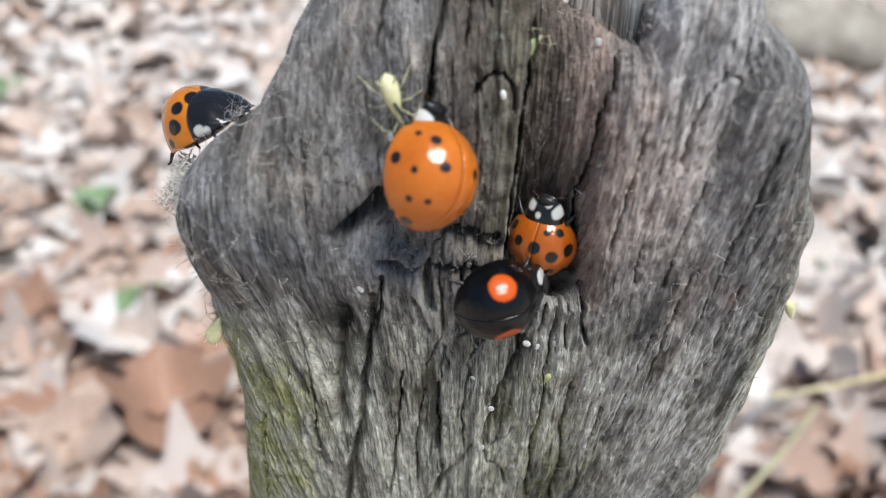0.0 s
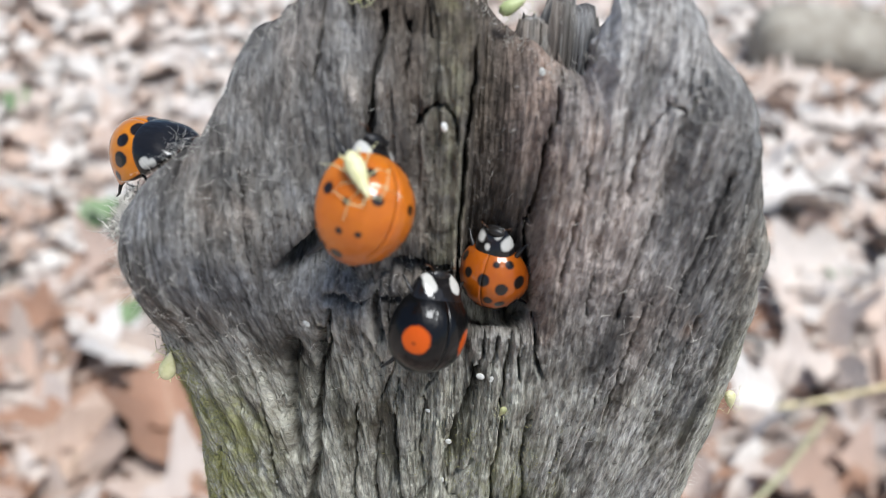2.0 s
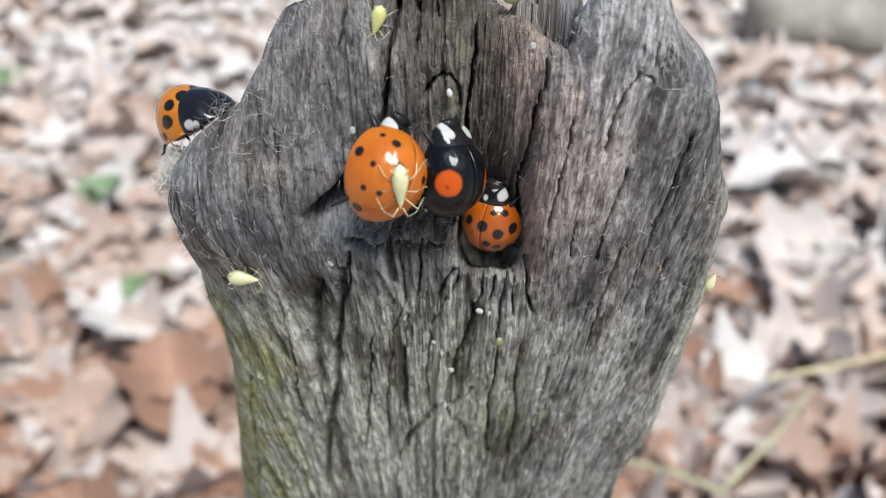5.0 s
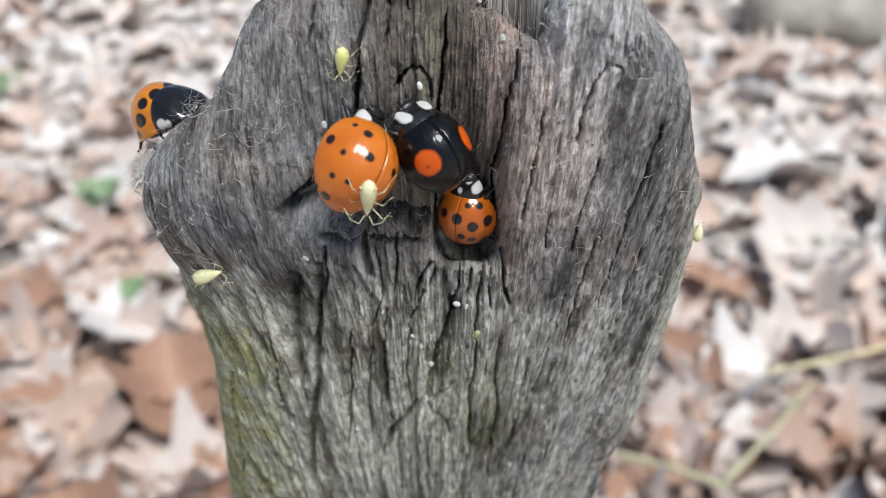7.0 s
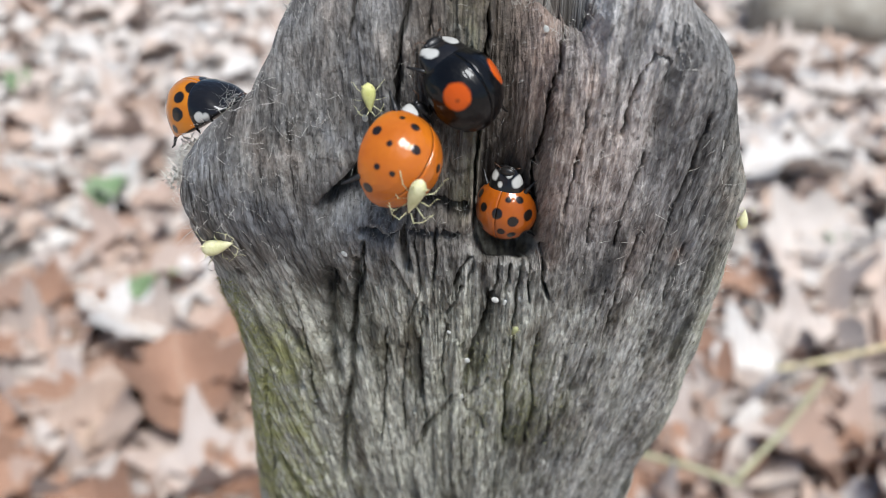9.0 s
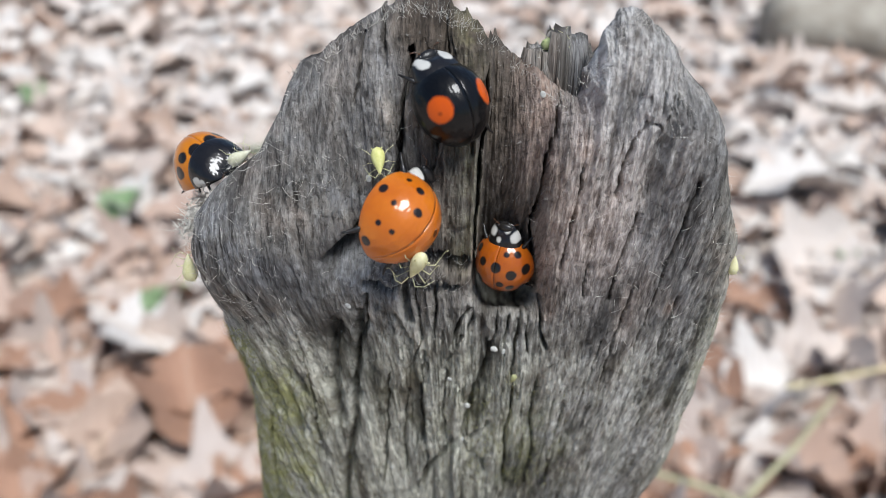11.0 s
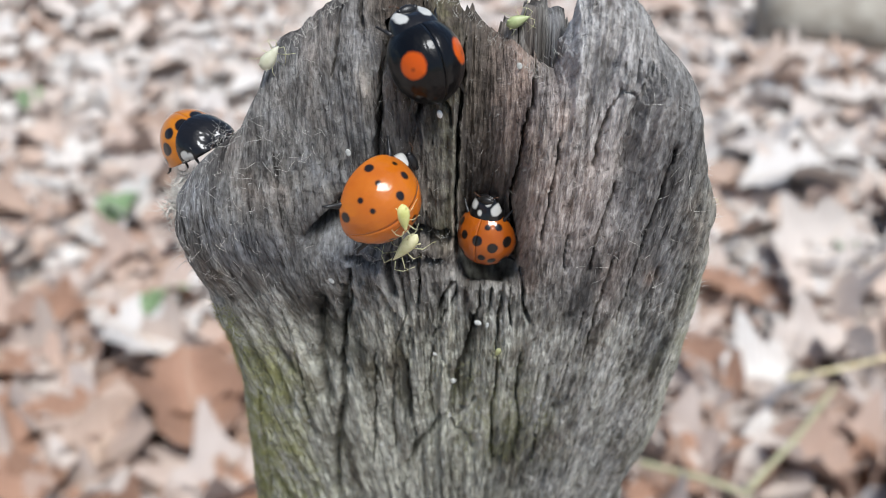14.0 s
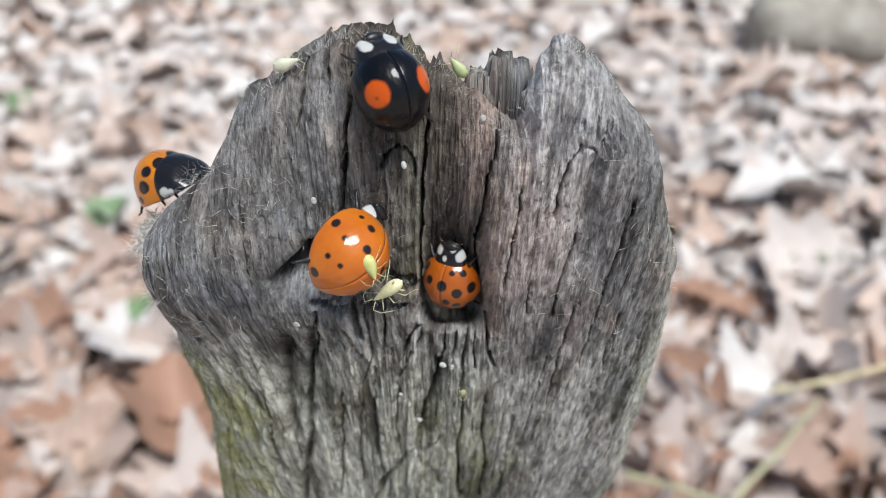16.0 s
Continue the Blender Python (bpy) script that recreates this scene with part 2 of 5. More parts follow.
TOP = curve([(-12, 360.4), (-9.3, 362.7), (-7.4, 363.9), (-5.9, 364.4), (-4.6, 364.4), (-3.4, 364.3), (-2, 364.2), (-0.6, 363.5), (0.4, 361.9), (1.5, 360.5), (2.9, 360.5), (4, 359.8), (4.9, 359.7), (5.5, 360.5), (6.4, 361.9), (7.2, 363.9), (8, 364.9), (8.7, 365.2), (9.5, 364.9), (10.4, 364.2), (11.2, 363.6), (11.8, 362.4), (12.5, 361.2)])


def broad_face(x, z):
    """How far back the broad face lies, before grain and cracks."""
    slab = step(4.0, 6.0, x - 0.12 * (z - 352))
    y = 0.9 + (1 - slab) * 4.3 * np.clip((z - 352) / 12, 0, 1.4) ** 1.5 + slab * 1.9 * np.clip((z - 355) / 10, 0, 1.4) ** 1.8
    y = y - 2.7 * np.exp(-((x + 16.5) / 4.6) ** 2 - ((z - 350.5) / 5.5) ** 2)
    y = y - 0.9 * np.exp(-((x + 9) / 3.0) ** 2 - ((z - 346) / 3.0) ** 2)
    y = y - 0.6 * np.exp(-((x - 8) / 4.0) ** 2 - ((z - 341) / 7.0) ** 2)
    y = y + 1.2 * np.clip((330 - z) / 30, 0, 1)
    return y


def face(x, z):
    """How far back the face lies, with its hollows."""
    y = broad_face(x, z)
    jag = 1.3 * (lattice(x * 1.3, z * 0.05, 5) - 0.5) + 0.7 * (lattice(x * 3.1, z * 0.1, 6) - 0.5)
    # hollow between the middle ridge and the slab, open at the top
    xl = -0.45 + 0.04 * (z - 346) + 0.25 * (lattice(z * 0.4, x * 0, 11) - 0.5)
    xr = 3.5 + 0.14 * (np.maximum(z, 351) - 352) + 0.13 * np.maximum(351 - z, 0) + 0.3 * (lattice(z * 0.5, x * 0, 12) - 0.5)
    s = (x - xl) / (xr - xl)
    deep = (3.1 + 2.2 * step(350, 362, z)) * step(344.9 + jag * 0.15, 345.5 + jag * 0.15, z)
    y = y + 2.7 * np.exp(-((x - 1.9) / 2.4) ** 4) * step(344.8 + jag * 0.15, 345.6 + jag * 0.15, z) * (1 - step(348, 360, z))
    y = y + deep * step(0, 0.1, s) * (1 - 0.9 * np.clip(s, 0, 1) ** 1.5) * (1 - step(0.96, 1.02, s))
    # recess where the large beetle rests, with a broken lower edge
    low = 348.3 + jag - 0.12 * (x + 5)
    y = y + 0.75 * step(low - 0.35, low + 0.25, z) * (1 - step(354, 361, z)) * step(-10.2, -8.2, x) * (1 - step(-1.0, -0.6, x))
    y = y + 2.6 * np.exp(-((x + 8.5) / 1.3) ** 2 - ((z - 350.0 - 0.5 * (x + 8.5)) / 1.0) ** 2) + 2.6 * np.exp(-((x - 2.0) / 2.0) ** 6) * step(344.7 + 0.15 * jag, 345.0 + 0.15 * jag, z) * (1 - step(347.0, 348.5, z))
    y = y + (0.9 + 0.9 * jag) * np.exp(-((z - low - 0.35) / 0.45) ** 2) * step(-8.6, -7.4, x) * (1 - step(-1.0, -0.6, x))
    # broken top: short blocks snapped off at different heights
    cell = np.floor((x + 0.4 * lattice(z * 0.3, x * 0, 3)) / 1.15)
    snap = 361.0 + 3.4 * TABLE[(cell.astype(int) * 7) % 512, 3]
    y = y + (0.4 + 1.0 * TABLE[(cell.astype(int) * 5) % 512, 9]) * step(snap, snap + 0.25, z) * step(-7.5, -6.0, x) * (1 - step(1.5, 3.0, x))
    return y


CRACKS = []


def crack(width, depth, *points):
    CRACKS.append((width, depth, points))


crack(0.24, 2.6, (-4.8, 362.3), (-4.9, 361.2), (-5.2, 358.9), (-5.4, 357.3), (-5.7, 353.5))
crack(0.2, 2.2, (0.35, 363), (0.1, 361.0), (-0.2, 358.0), (-0.4, 354.2), (-0.5, 349.6), (-0.4, 346.3))
crack(0.17, 2.2, (4.9, 361.1), (4.5, 358.9), (4.05, 356.1), (3.55, 353.0), (3.3, 350.4), (3.6, 348.5), (3.9, 346.4))
crack(0.15, 1.4, (9.7, 359.6), (9.05, 358.2), (8.7, 356.6), (8.3, 354.6))
crack(0.12, 0.5, (9.7, 359.6), (10.6, 359.2), (11.0, 358.2))
crack(0.32, 0.8, (11.9, 362.3), (11.35, 360.6), (11.0, 358.9), (10.6, 357.0), (10.2, 354.6))
crack(0.17, 1.7, (3.1, 345.7), (2.75, 342.1), (2.6, 339.1), (2.8, 336.6), (2.4, 332.0), (2.7, 325.5))
crack(0.26, 2.2, (1.0, 342.0), (0.6, 339.1), (-0.3, 335.9), (-0.9, 331.8), (-3.2, 328.5), (-4.8, 324.5))
crack(0.16, 1.1, (-0.9, 331.8), (-0.6, 330.0), (0.6, 329.2), (1.0, 327.6))
crack(0.14, 0.9, (-2.2, 339.0), (-2.5, 334.5), (-2.2, 331.0))
crack(0.12, 0.8, (-5.2, 336.5), (-5.6, 331.5), (-5.4, 327.0))
crack(0.1, 0.6, (8.8, 343.0), (8.2, 338.0), (7.4, 332.5))
crack(0.1, 0.6, (12.6, 350.5), (11.8, 345.0), (11.0, 340.5))
crack(0.28, 1.8, (-8.4, 345.0), (-8.7, 341.5), (-9.2, 337.0), (-9.5, 332.8), (-10.5, 327.2), (-11.2, 320.0))
crack(0.42, 1.5, (-10.3, 344), (-10.6, 340.7), (-10.8, 337.0), (-10.7, 333.4))
crack(0.15, 0.8, (-4.4, 347.2), (-4.2, 341.9), (-5.0, 338.5))
crack(0.12, 1.0, (-1.2, 342.5), (-2.2, 339.3))
crack(0.25, 0.8, (-6.0, 345.2), (-5.0, 341.6))
crack(0.08, 0.7, (7.2, 349.4), (6.95, 346.9))
crack(0.25, 1.2, (-6.7, 364.6), (-6.4, 361.8))
crack(0.14, 0.8, (-7.7, 363.2), (-8.2, 359.5))
crack(0.16, 1.2, (-3.0, 357.1), (-2.4, 358.1), (-1.5, 358.4), (-0.9, 357.7), (-0.8, 356.6))
crack(0.13, 1.2, (1.4, 345.6), (1.25, 341.8))
crack(0.12, 1.2, (3.5, 345.6), (3.4, 343.4), (3.7, 341.8))
crack(0.12, 0.9, (-0.2, 344.2), (-1.0, 342.2))
crack(0.3, 1.0, (-3.6, 349.2), (-1.2, 348.5), (-0.2, 347.2))
crack(0.6, 3.2, (-10.1, 349.0), (-9.1, 349.8), (-7.8, 350.8))
crack(0.3, 2.0, (-7.9, 347.4), (-6.5, 347.0), (-5.0, 347.3), (-3.2, 346.9), (-1.7, 346.6))
crack(0.12, 0.9, (-2.6, 364.6), (-2.4, 361.4))
crack(0.16, 1.1, (-3.6, 361.8), (-3.5, 359.8))
crack(0.1, 0.7, (-13.2, 343.0), (-12.6, 336), (-12.4, 330))
crack(0.1, 0.6, (6.8, 336.5), (6.1, 330), (6.2, 324))
crack(0.14, 0.9, (-6.6, 338.5), (-6.9, 333), (-7.4, 326))
crack(0.2, 1.6, (-7.9, 346.6), (-8.0, 343.8), (-8.5, 341.4))
crack(0.3, 1.5, (-5.2, 347.0), (-5.1, 345.3), (-4.9, 344.2))
crack(0.16, 1.4, (-2.9, 347.6), (-3.1, 344.6), (-3.3, 342.6))
crack(0.2, 1.8, (-0.6, 344.6), (-1.3, 343.6), (-2.0, 341.4))
crack(0.16, 1.6, (2.2, 344.6), (2.0, 342.2))
crack(0.2, 1.5, (4.3, 345.8), (4.4, 343.6), (4.9, 342.2))
crack(0.18, 1.5, (0.2, 337.6), (-0.6, 333.2), (-2.6, 329.6))
crack(0.14, 1.2, (1.2, 333.4), (-0.4, 331.2))
crack(0.16, 1.2, (4.6, 338.4), (4.3, 334.2), (4.8, 330.0), (4.4, 325.5))
crack(0.14, 1.0, (-3.9, 340.5), (-4.2, 335.5), (-3.9, 331.5))
crack(0.12, 1.0, (9.9, 353.4), (9.2, 350.0), (8.8, 346.6))
crack(0.12, 0.9, (13.3, 356.0), (12.9, 352.6), (12.2, 349.2))
crack(0.1, 0.8, (6.2, 356.5), (5.7, 352.5), (5.4, 349.0))
crack(0.12, 0.9, (10.4, 347.5), (9.6, 342.5), (9.2, 338.0))
crack(0.1, 0.8, (13.8, 346.5), (13.0, 341.0), (12.2, 336.0))
crack(0.22, 1.0, (-16.2, 334), (-16.7, 328), (-17.2, 320))


def cracked(x, z):
    """Depth of all cracks at each place."""
    wob = 0.22 * (lattice(z * 1.1, x * 0.2, 21) - 0.5) + 0.1 * (lattice(z * 4.0, x * 0.4, 22) - 0.5)
    total = np.zeros_like(x)
    for w, d, pts in CRACKS:
        best = np.full_like(x, 9e9)
        for (x0, z0), (x1, z1) in zip(pts, pts[1:]):
            near = (z > min(z0, z1) - 2) & (z < max(z0, z1) + 2) & (x > min(x0, x1) - 2) & (x < max(x0, x1) + 2)
            if not near.any():
                continue
            px, pz = x[near] + wob[near], z[near]
            t = np.clip(((px - x0) * (x1 - x0) + (pz - z0) * (z1 - z0)) / ((x1 - x0) ** 2 + (z1 - z0) ** 2), 0, 1)
            best[near] = np.minimum(best[near], np.hypot(px - x0 - t * (x1 - x0), pz - z0 - t * (z1 - z0)))
        ww = (0.6 if w < 0.26 else 1.0) * w * (0.55 + 0.9 * lattice(z * 0.9, x * 0.0, 31))
        total = np.maximum(total, d * np.exp(-(best / ww) ** 2.6) + 0.22 * np.exp(-(best / (3.2 * w)) ** 2))
    return total


def along(x, z):
    """Which fibre of the wood a place lies on: fibres fan out upwards and bend round the knob."""
    q = np.clip(z, 312, 370)
    bend = -0.8 * np.exp(-((x + 12) / 6.5) ** 2 - ((q - 347) / 7.0) ** 2)
    return x / (1 + 0.012 * (q - 335)) - bend


def plates(gx, z, width, length, seed):
    """Strips of wood along the grain, each broken into lengths that stand at their own height."""
    i = np.floor(gx / width + 0.9 * lattice(gx * 0.25, z * 0.11, seed) + 0.25 * lattice(gx, z * 0.8, seed + 1)).astype(int)
    j = np.floor(z / length + 9 * TABLE[(i * 17) % 512, seed] + 0.35 * lattice(gx * 2.2, z * 0.3, seed + 2)).astype(int)
    return TABLE[(i * 13) % 512, (j * 29 + seed) % 512]


def grain_relief(x, z, u):
    """Ridges, furrows and broken strips along the grain."""
    gx = along(x, z) + 0.5 * (fbm(x * 0.3, z * 0.05, 41, 2) - 0.5)
    broad = fbm(gx * 0.35, z * 0.045, 42, 3) - 0.5
    mid = np.abs(fbm(gx * 1.15, z * 0.055, 43, 3) - 0.5)
    fine = np.abs(fbm(gx * 3.6, z * 0.16, 44, 3) - 0.5)
    smooth = np.exp(-((x + 15.5) / 5.5) ** 2 - ((z - 349.5) / 6.5) ** 2)
    rough = fbm(gx * 3.2, z * 0.9, 45, 3) - 0.5 + 0.6 * (fbm(gx * 7.5, z * 1.1, 46, 2) - 0.5)
    worn = 0.35 + 1.1 * step(0.35, 0.65, fbm(gx * 0.25, z * 0.07, 47, 3))
    split = 0.4 + 0.6 * step(349, 345, z) * step(7, 3, x) + 0.3 * step(-8, -6, x) * step(-0.5, -1.5, x) - 0.15 * step(5, 7, x)
    strips = 0.65 * (plates(gx, z, 1.15, 13.0, 61) - 0.5) + 0.4 * (plates(gx, z, 0.47, 6.5, 66) - 0.5)
    return (1.2 - 0.5 * step(349, 343, z)) * broad * (1 - 0.5 * smooth) - (0.8 - 0.3 * step(349, 343, z)) * worn * mid * (1 - 0.7 * smooth) - 0.7 * worn * fine * (1 - 0.6 * smooth) + 0.3 * rough + strips * split * (1 - 0.8 * smooth)


def build_stump():
    nu, nb = 700, 90
    us = np.linspace(0, 1, nu)
    us = us + 0.02 * np.sin(2 * math.pi * us) * -1
    ub = np.linspace(1, 0, nb + 2)[1:-1]
    vs = np.concatenate([np.linspace(0, 0.845, 26)[:-1], np.linspace(0.845, 1.0, 860)])
    xtop = -11.9 + us * 24.4
    v, u = np.meshgrid(vs, us, indexing="ij")
    hi = TOP(xtop) + 0.28 * (fbm(xtop * 1.6, xtop * 0 + 3, 51, 3) - 0.5) * 2
    # every column bends from the common level to its own height only near the top
    z = v * 352 + np.clip((v - 0.9) / 0.1, 0, 1) ** 1.4 * (hi[None, :] - 352)
    lx, rx = LEFT(z), RIGHT(z)
    lx = lx + 0.55 * (fbm(z * 0.5, z * 0 + 1, 52, 4) - 0.5)
    rx = rx + 0.5 * (fbm(z * 0.5, z * 0 + 2, 53, 4) - 0.5)
    x = lx + u * (rx - lx)
    ds, dt = np.minimum(u, 1 - u) * (rx - lx), np.maximum(hi[None, :] - z, 0)

    def rounded(d, r):
        return r * (1 - np.sqrt(np.clip(1 - np.clip(1 - d / r, 0, 1) ** 2, 0, 1)))

    relief = grain_relief(x, z, u)
    edge = np.maximum(rounded(ds, 3.2), 0) + rounded(dt, 2.6)
    y = face(x, z) + edge - relief * np.clip(ds / 1.5, 0.15, 1) + cracked(x, z)
    # the pocket's floor drops away behind its lip
    pit = 0.8 * np.clip(y - 2.0, 0, 5) * np.exp(-((x - 2.0) / 2.1) ** 6) * step(349, 345.4, z) * step(344.2, 344.7, z)
    front = np.stack([x, y, z - pit], -1)
    # the back half: rounded, rough and lower than the front rim
    vb, uu = np.meshgrid(vs, ub, indexing="ij")
    hb = np.interp(uu[0], us, hi) - 3.0 * np.sqrt(np.clip(1 - (2 * uu[0] - 1) ** 2, 0, 1)) ** 0.7
    zb = vb * 352 + np.clip((vb - 0.9) / 0.1, 0, 1) ** 1.4 * (hb[None, :] - 352)
    lb, rb = LEFT(zb), RIGHT(zb)
    xb = lb + uu * (rb - lb)
    db, dtb = np.minimum(uu, 1 - uu) * (rb - lb), np.maximum(hb[None, :] - zb, 0)
    bulge = np.sqrt(np.clip(1 - (2 * uu - 1) ** 2, 0, 1))
    yb = broad_face(np.clip(xb, -15, 15), np.minimum(zb, 356)) + 3.0 + 13.0 * bulge * np.sqrt(np.clip(dtb / 6 + 0.1, 0, 1)) + 1.6 * (fbm(xb * 0.6, zb * 0.06, 61, 4) - 0.5)
    zb = zb - 0.85 * np.clip(yb - 4.2, 0, 30) * step(325, 345, zb)
    back = np.stack([xb, yb, zb], -1)
    ring = np.concatenate([front, back], 1)
    nv, nr = ring.shape[:2]
    verts = (ring.reshape(-1, 3) * MM)
    i = np.arange(nv - 1)[:, None] * nr
    j = np.arange(nr)[None, :]
    quads = np.stack([i + j, i + (j + 1) % nr, i + nr + (j + 1) % nr, i + nr + j], -1).reshape(-1, 4)
    # cap: join each top rim vertex of the back to the stretch of the front across from it
    cap = []
    base = (nv - 1) * nr
    a, b = 0, nr - 1
    while a < nu - 1 or b > nu:
        if b <= nu or (a < nu - 1 and us[a + 1] < ub[b - 1 - nu]):
            cap.append((base + a, base + a + 1, base + b))
            a += 1
        else:
            cap.append((base + a, base + b - 1, base + b))
            b -= 1
    cap = np.array([c for c in cap if len(set(c)) == 3], dtype=np.int32)
    me = bpy.data.meshes.new("trunk")
    me.vertices.add(len(verts))
    me.vertices.foreach_set("co", verts.astype(np.float32).ravel())
    loops = np.concatenate([quads.ravel(), cap.ravel()]).astype(np.int32)
    starts = np.concatenate([np.arange(len(quads)) * 4, len(quads) * 4 + np.arange(len(cap)) * 3]).astype(np.int32)
    me.loops.add(len(loops))
    me.loops.foreach_set("vertex_index", loops)
    me.polygons.add(len(starts))
    me.polygons.foreach_set("loop_start", starts)
    me.update(calc_edges=True)
    me.polygons.foreach_set("use_smooth", [True] * len(starts))
    gu = np.concatenate([u, uu], 1)
    gz = ring[..., 2]
    gx = ring[..., 0]
    warp = 0.5 * (fbm(gx * 0.3, gz * 0.05, 71, 2) - 0.5)
    grain = np.stack([along(gx, gz) + warp + 0.12 * (fbm(gx * 1.5, gz * 0.6, 73, 3) - 0.5), gz + 0.9 * ring[..., 1], gx * 0], -1).reshape(-1, 3) * MM
    me.attributes.new("grain", "FLOAT_VECTOR", "POINT").data.foreach_set("vector", grain.astype(np.float32).ravel())
    green = 1.1 * step(-10.5, -15.5, gx) * step(344, 335, gz) + 0.1 * step(345, 338, gz) + 0.4 * np.exp(-((gx - 3) / 4) ** 2 - ((gz - 331) / 5) ** 2) + 0.35 * np.exp(-((gx + 1.0) / 0.8) ** 2) * step(346, 350, gz) + 0.2 * step(325, 300, gz) + 0.5 * step(15, 18, gx) * step(350, 345, gz)
    me.attributes.new("moss", "FLOAT", "POINT").data.foreach_set("value", np.clip(green, 0, 1).astype(np.float32).ravel())
    warm = 0.75 * np.exp(-((gx - 5.3 - 0.13 * (gz - 352)) / 1.0) ** 2) * step(344, 349, gz) * step(362, 357, gz) + 0.4 * np.exp(-((gx - 2.6 - 0.1 * (gz - 352)) / 1.3) ** 2) * (0.5 * step(346, 350, gz) + 1.2 * step(352, 357, gz)) + 0.55 * np.exp(-((gx - 7.5 - 0.1 * (gz - 350)) / 2.5) ** 2 - ((gz - 353) / 6) ** 2) + 0.55 * np.exp(-((gx - 10) / 1.3) ** 2 - ((gz - 345) / 4) ** 2) + 0.9 * np.exp(-((gx - 13.3) / 0.5) ** 2 - ((gz - 345.6) / 0.7) ** 2) + 0.8 * np.exp(-((gx - 4.6) / 0.7) ** 2 - ((gz - 345.6) / 1.2) ** 2)
    me.attributes.new("warm", "FLOAT", "POINT").data.foreach_set("value", np.clip(warm + 0.3 * step(1.0, 2.5, gx) * step(5.5, 4.0, gx) * step(348, 352, gz), 0, 1).astype(np.float32).ravel())
    # inner brown wood, extended low in the hollow as shade painted around the beetles
    heart_and_shade = step(-7.5, -4.0, gx) * (0.62 + 0.38 * step(-0.8, 0.2, gx)) * (1 - 0.75 * step(0.8, 3.0, gx - 0.1 * (gz - 350))) * step(5.0, 4.2, gx - 0.12 * (gz - 352)) * (step(342, 346, gz) * step(0.2, -0.8, gx) + step(341.5, 343.5, gz) * step(-0.8, 0.2, gx)) + 0.45 * np.exp(-((gx - 6.0) / 2.6) ** 2 - ((gz - 345.5) / 4.0) ** 2) + 0.4 * np.exp(-((gx + 2) / 3.0) ** 2 - ((gz - 344) / 3) ** 2) + 0.45 * step(360, 363, gz) * step(5.5, 3.5, gx)
    me.attributes.new("heart_and_shade", "FLOAT", "POINT").data.foreach_set("value", np.clip(heart_and_shade, 0, 0.96).astype(np.float32).ravel())
    pale = 0.6 * np.exp(-((gx - 6.0 - 0.13 * (gz - 352)) / 1.4) ** 2) * step(348, 353, gz) + 0.85 * step(348, 342, gz) * step(8, 4, gx) + 0.85 * step(4.6, 5.6, gx - 0.13 * (gz - 352)) * step(15.5, 9.5, gx) * step(346, 352, gz) + 0.8 * step(4, 8, gx) * step(350, 342, gz) + 0.15 * step(-5.5, -7, gx) * step(354, 358, gz)
    me.attributes.new("pale", "FLOAT", "POINT").data.foreach_set("value", np.clip(pale, 0, 0.9).astype(np.float32).ravel())
    olive = 0.75 * step(349, 339, gz) * (0.45 + 0.55 * step(9, 2, gx)) + 0.45 * step(-3.2, -1.8, gx) * step(0.0, -0.7, gx) * step(347, 350, gz) + 0.4 * step(14, 17, gx)
    me.attributes.new("olive", "FLOAT", "POINT").data.foreach_set("value", np.clip(olive, 0, 0.85).astype(np.float32).ravel())
    # charcoal bands and patches; the term near z 346.2 paints shade below the small beetle
    char_and_shade = 0.3 * step(8.5, 10.5, gx - 0.15 * (gz - 352)) * step(358, 354, gz) * step(341, 346, gz) + 0.95 * np.exp(-((gx - 10.2 - 0.22 * (gz - 354) + 0.5 * np.sin(gz * 0.9)) / 0.8) ** 2) * step(349, 352, gz) + 0.5 * np.exp(-((gx - 8.6 - 0.1 * (gz - 348)) / 1.5) ** 2 - ((gz - 346) / 4) ** 2) + 0.5 * np.exp(-((gx + 13.0) / 4.0) ** 2 - ((gz - 348) / 4.0) ** 2) + 0.45 * np.exp(-((gx + 10.4) / 1.4) ** 2 - ((gz - 350) / 2) ** 2) + 0.35 * step(-5.5, -7.5, gx) * step(352, 356, gz) + 0.5 * np.exp(-((gx - 12.8 - 0.1 * (gz - 350)) / 1.0) ** 2) * step(340, 346, gz) + 0.8 * np.exp(-((gx - 2.0) / 2.3) ** 4 - ((gz - 346.2) / 1.3) ** 2) + 0.4 * np.exp(-((gx - 1.5) / 3.5) ** 2 - ((gz - 343) / 2) ** 2)
    me.attributes.new("char_and_shade", "FLOAT", "POINT").data.foreach_set("value", np.clip(char_and_shade, 0, 0.9).astype(np.float32).ravel())
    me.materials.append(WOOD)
    me.validate()
    root = new("wooden_stump")
    tagged(root, "weathered grey cracked wooden stump with moss on one side", "stump")
    trunk = new("trunk", me)
    trunk.parent = root
    return root


stump = build_stump()


def face_point(x, z, proud=0.0):
    a, b = np.array([float(x)]), np.array([float(z)])
    return Vector((x, float(face(a, b)[0]) - proud, z)) * MM


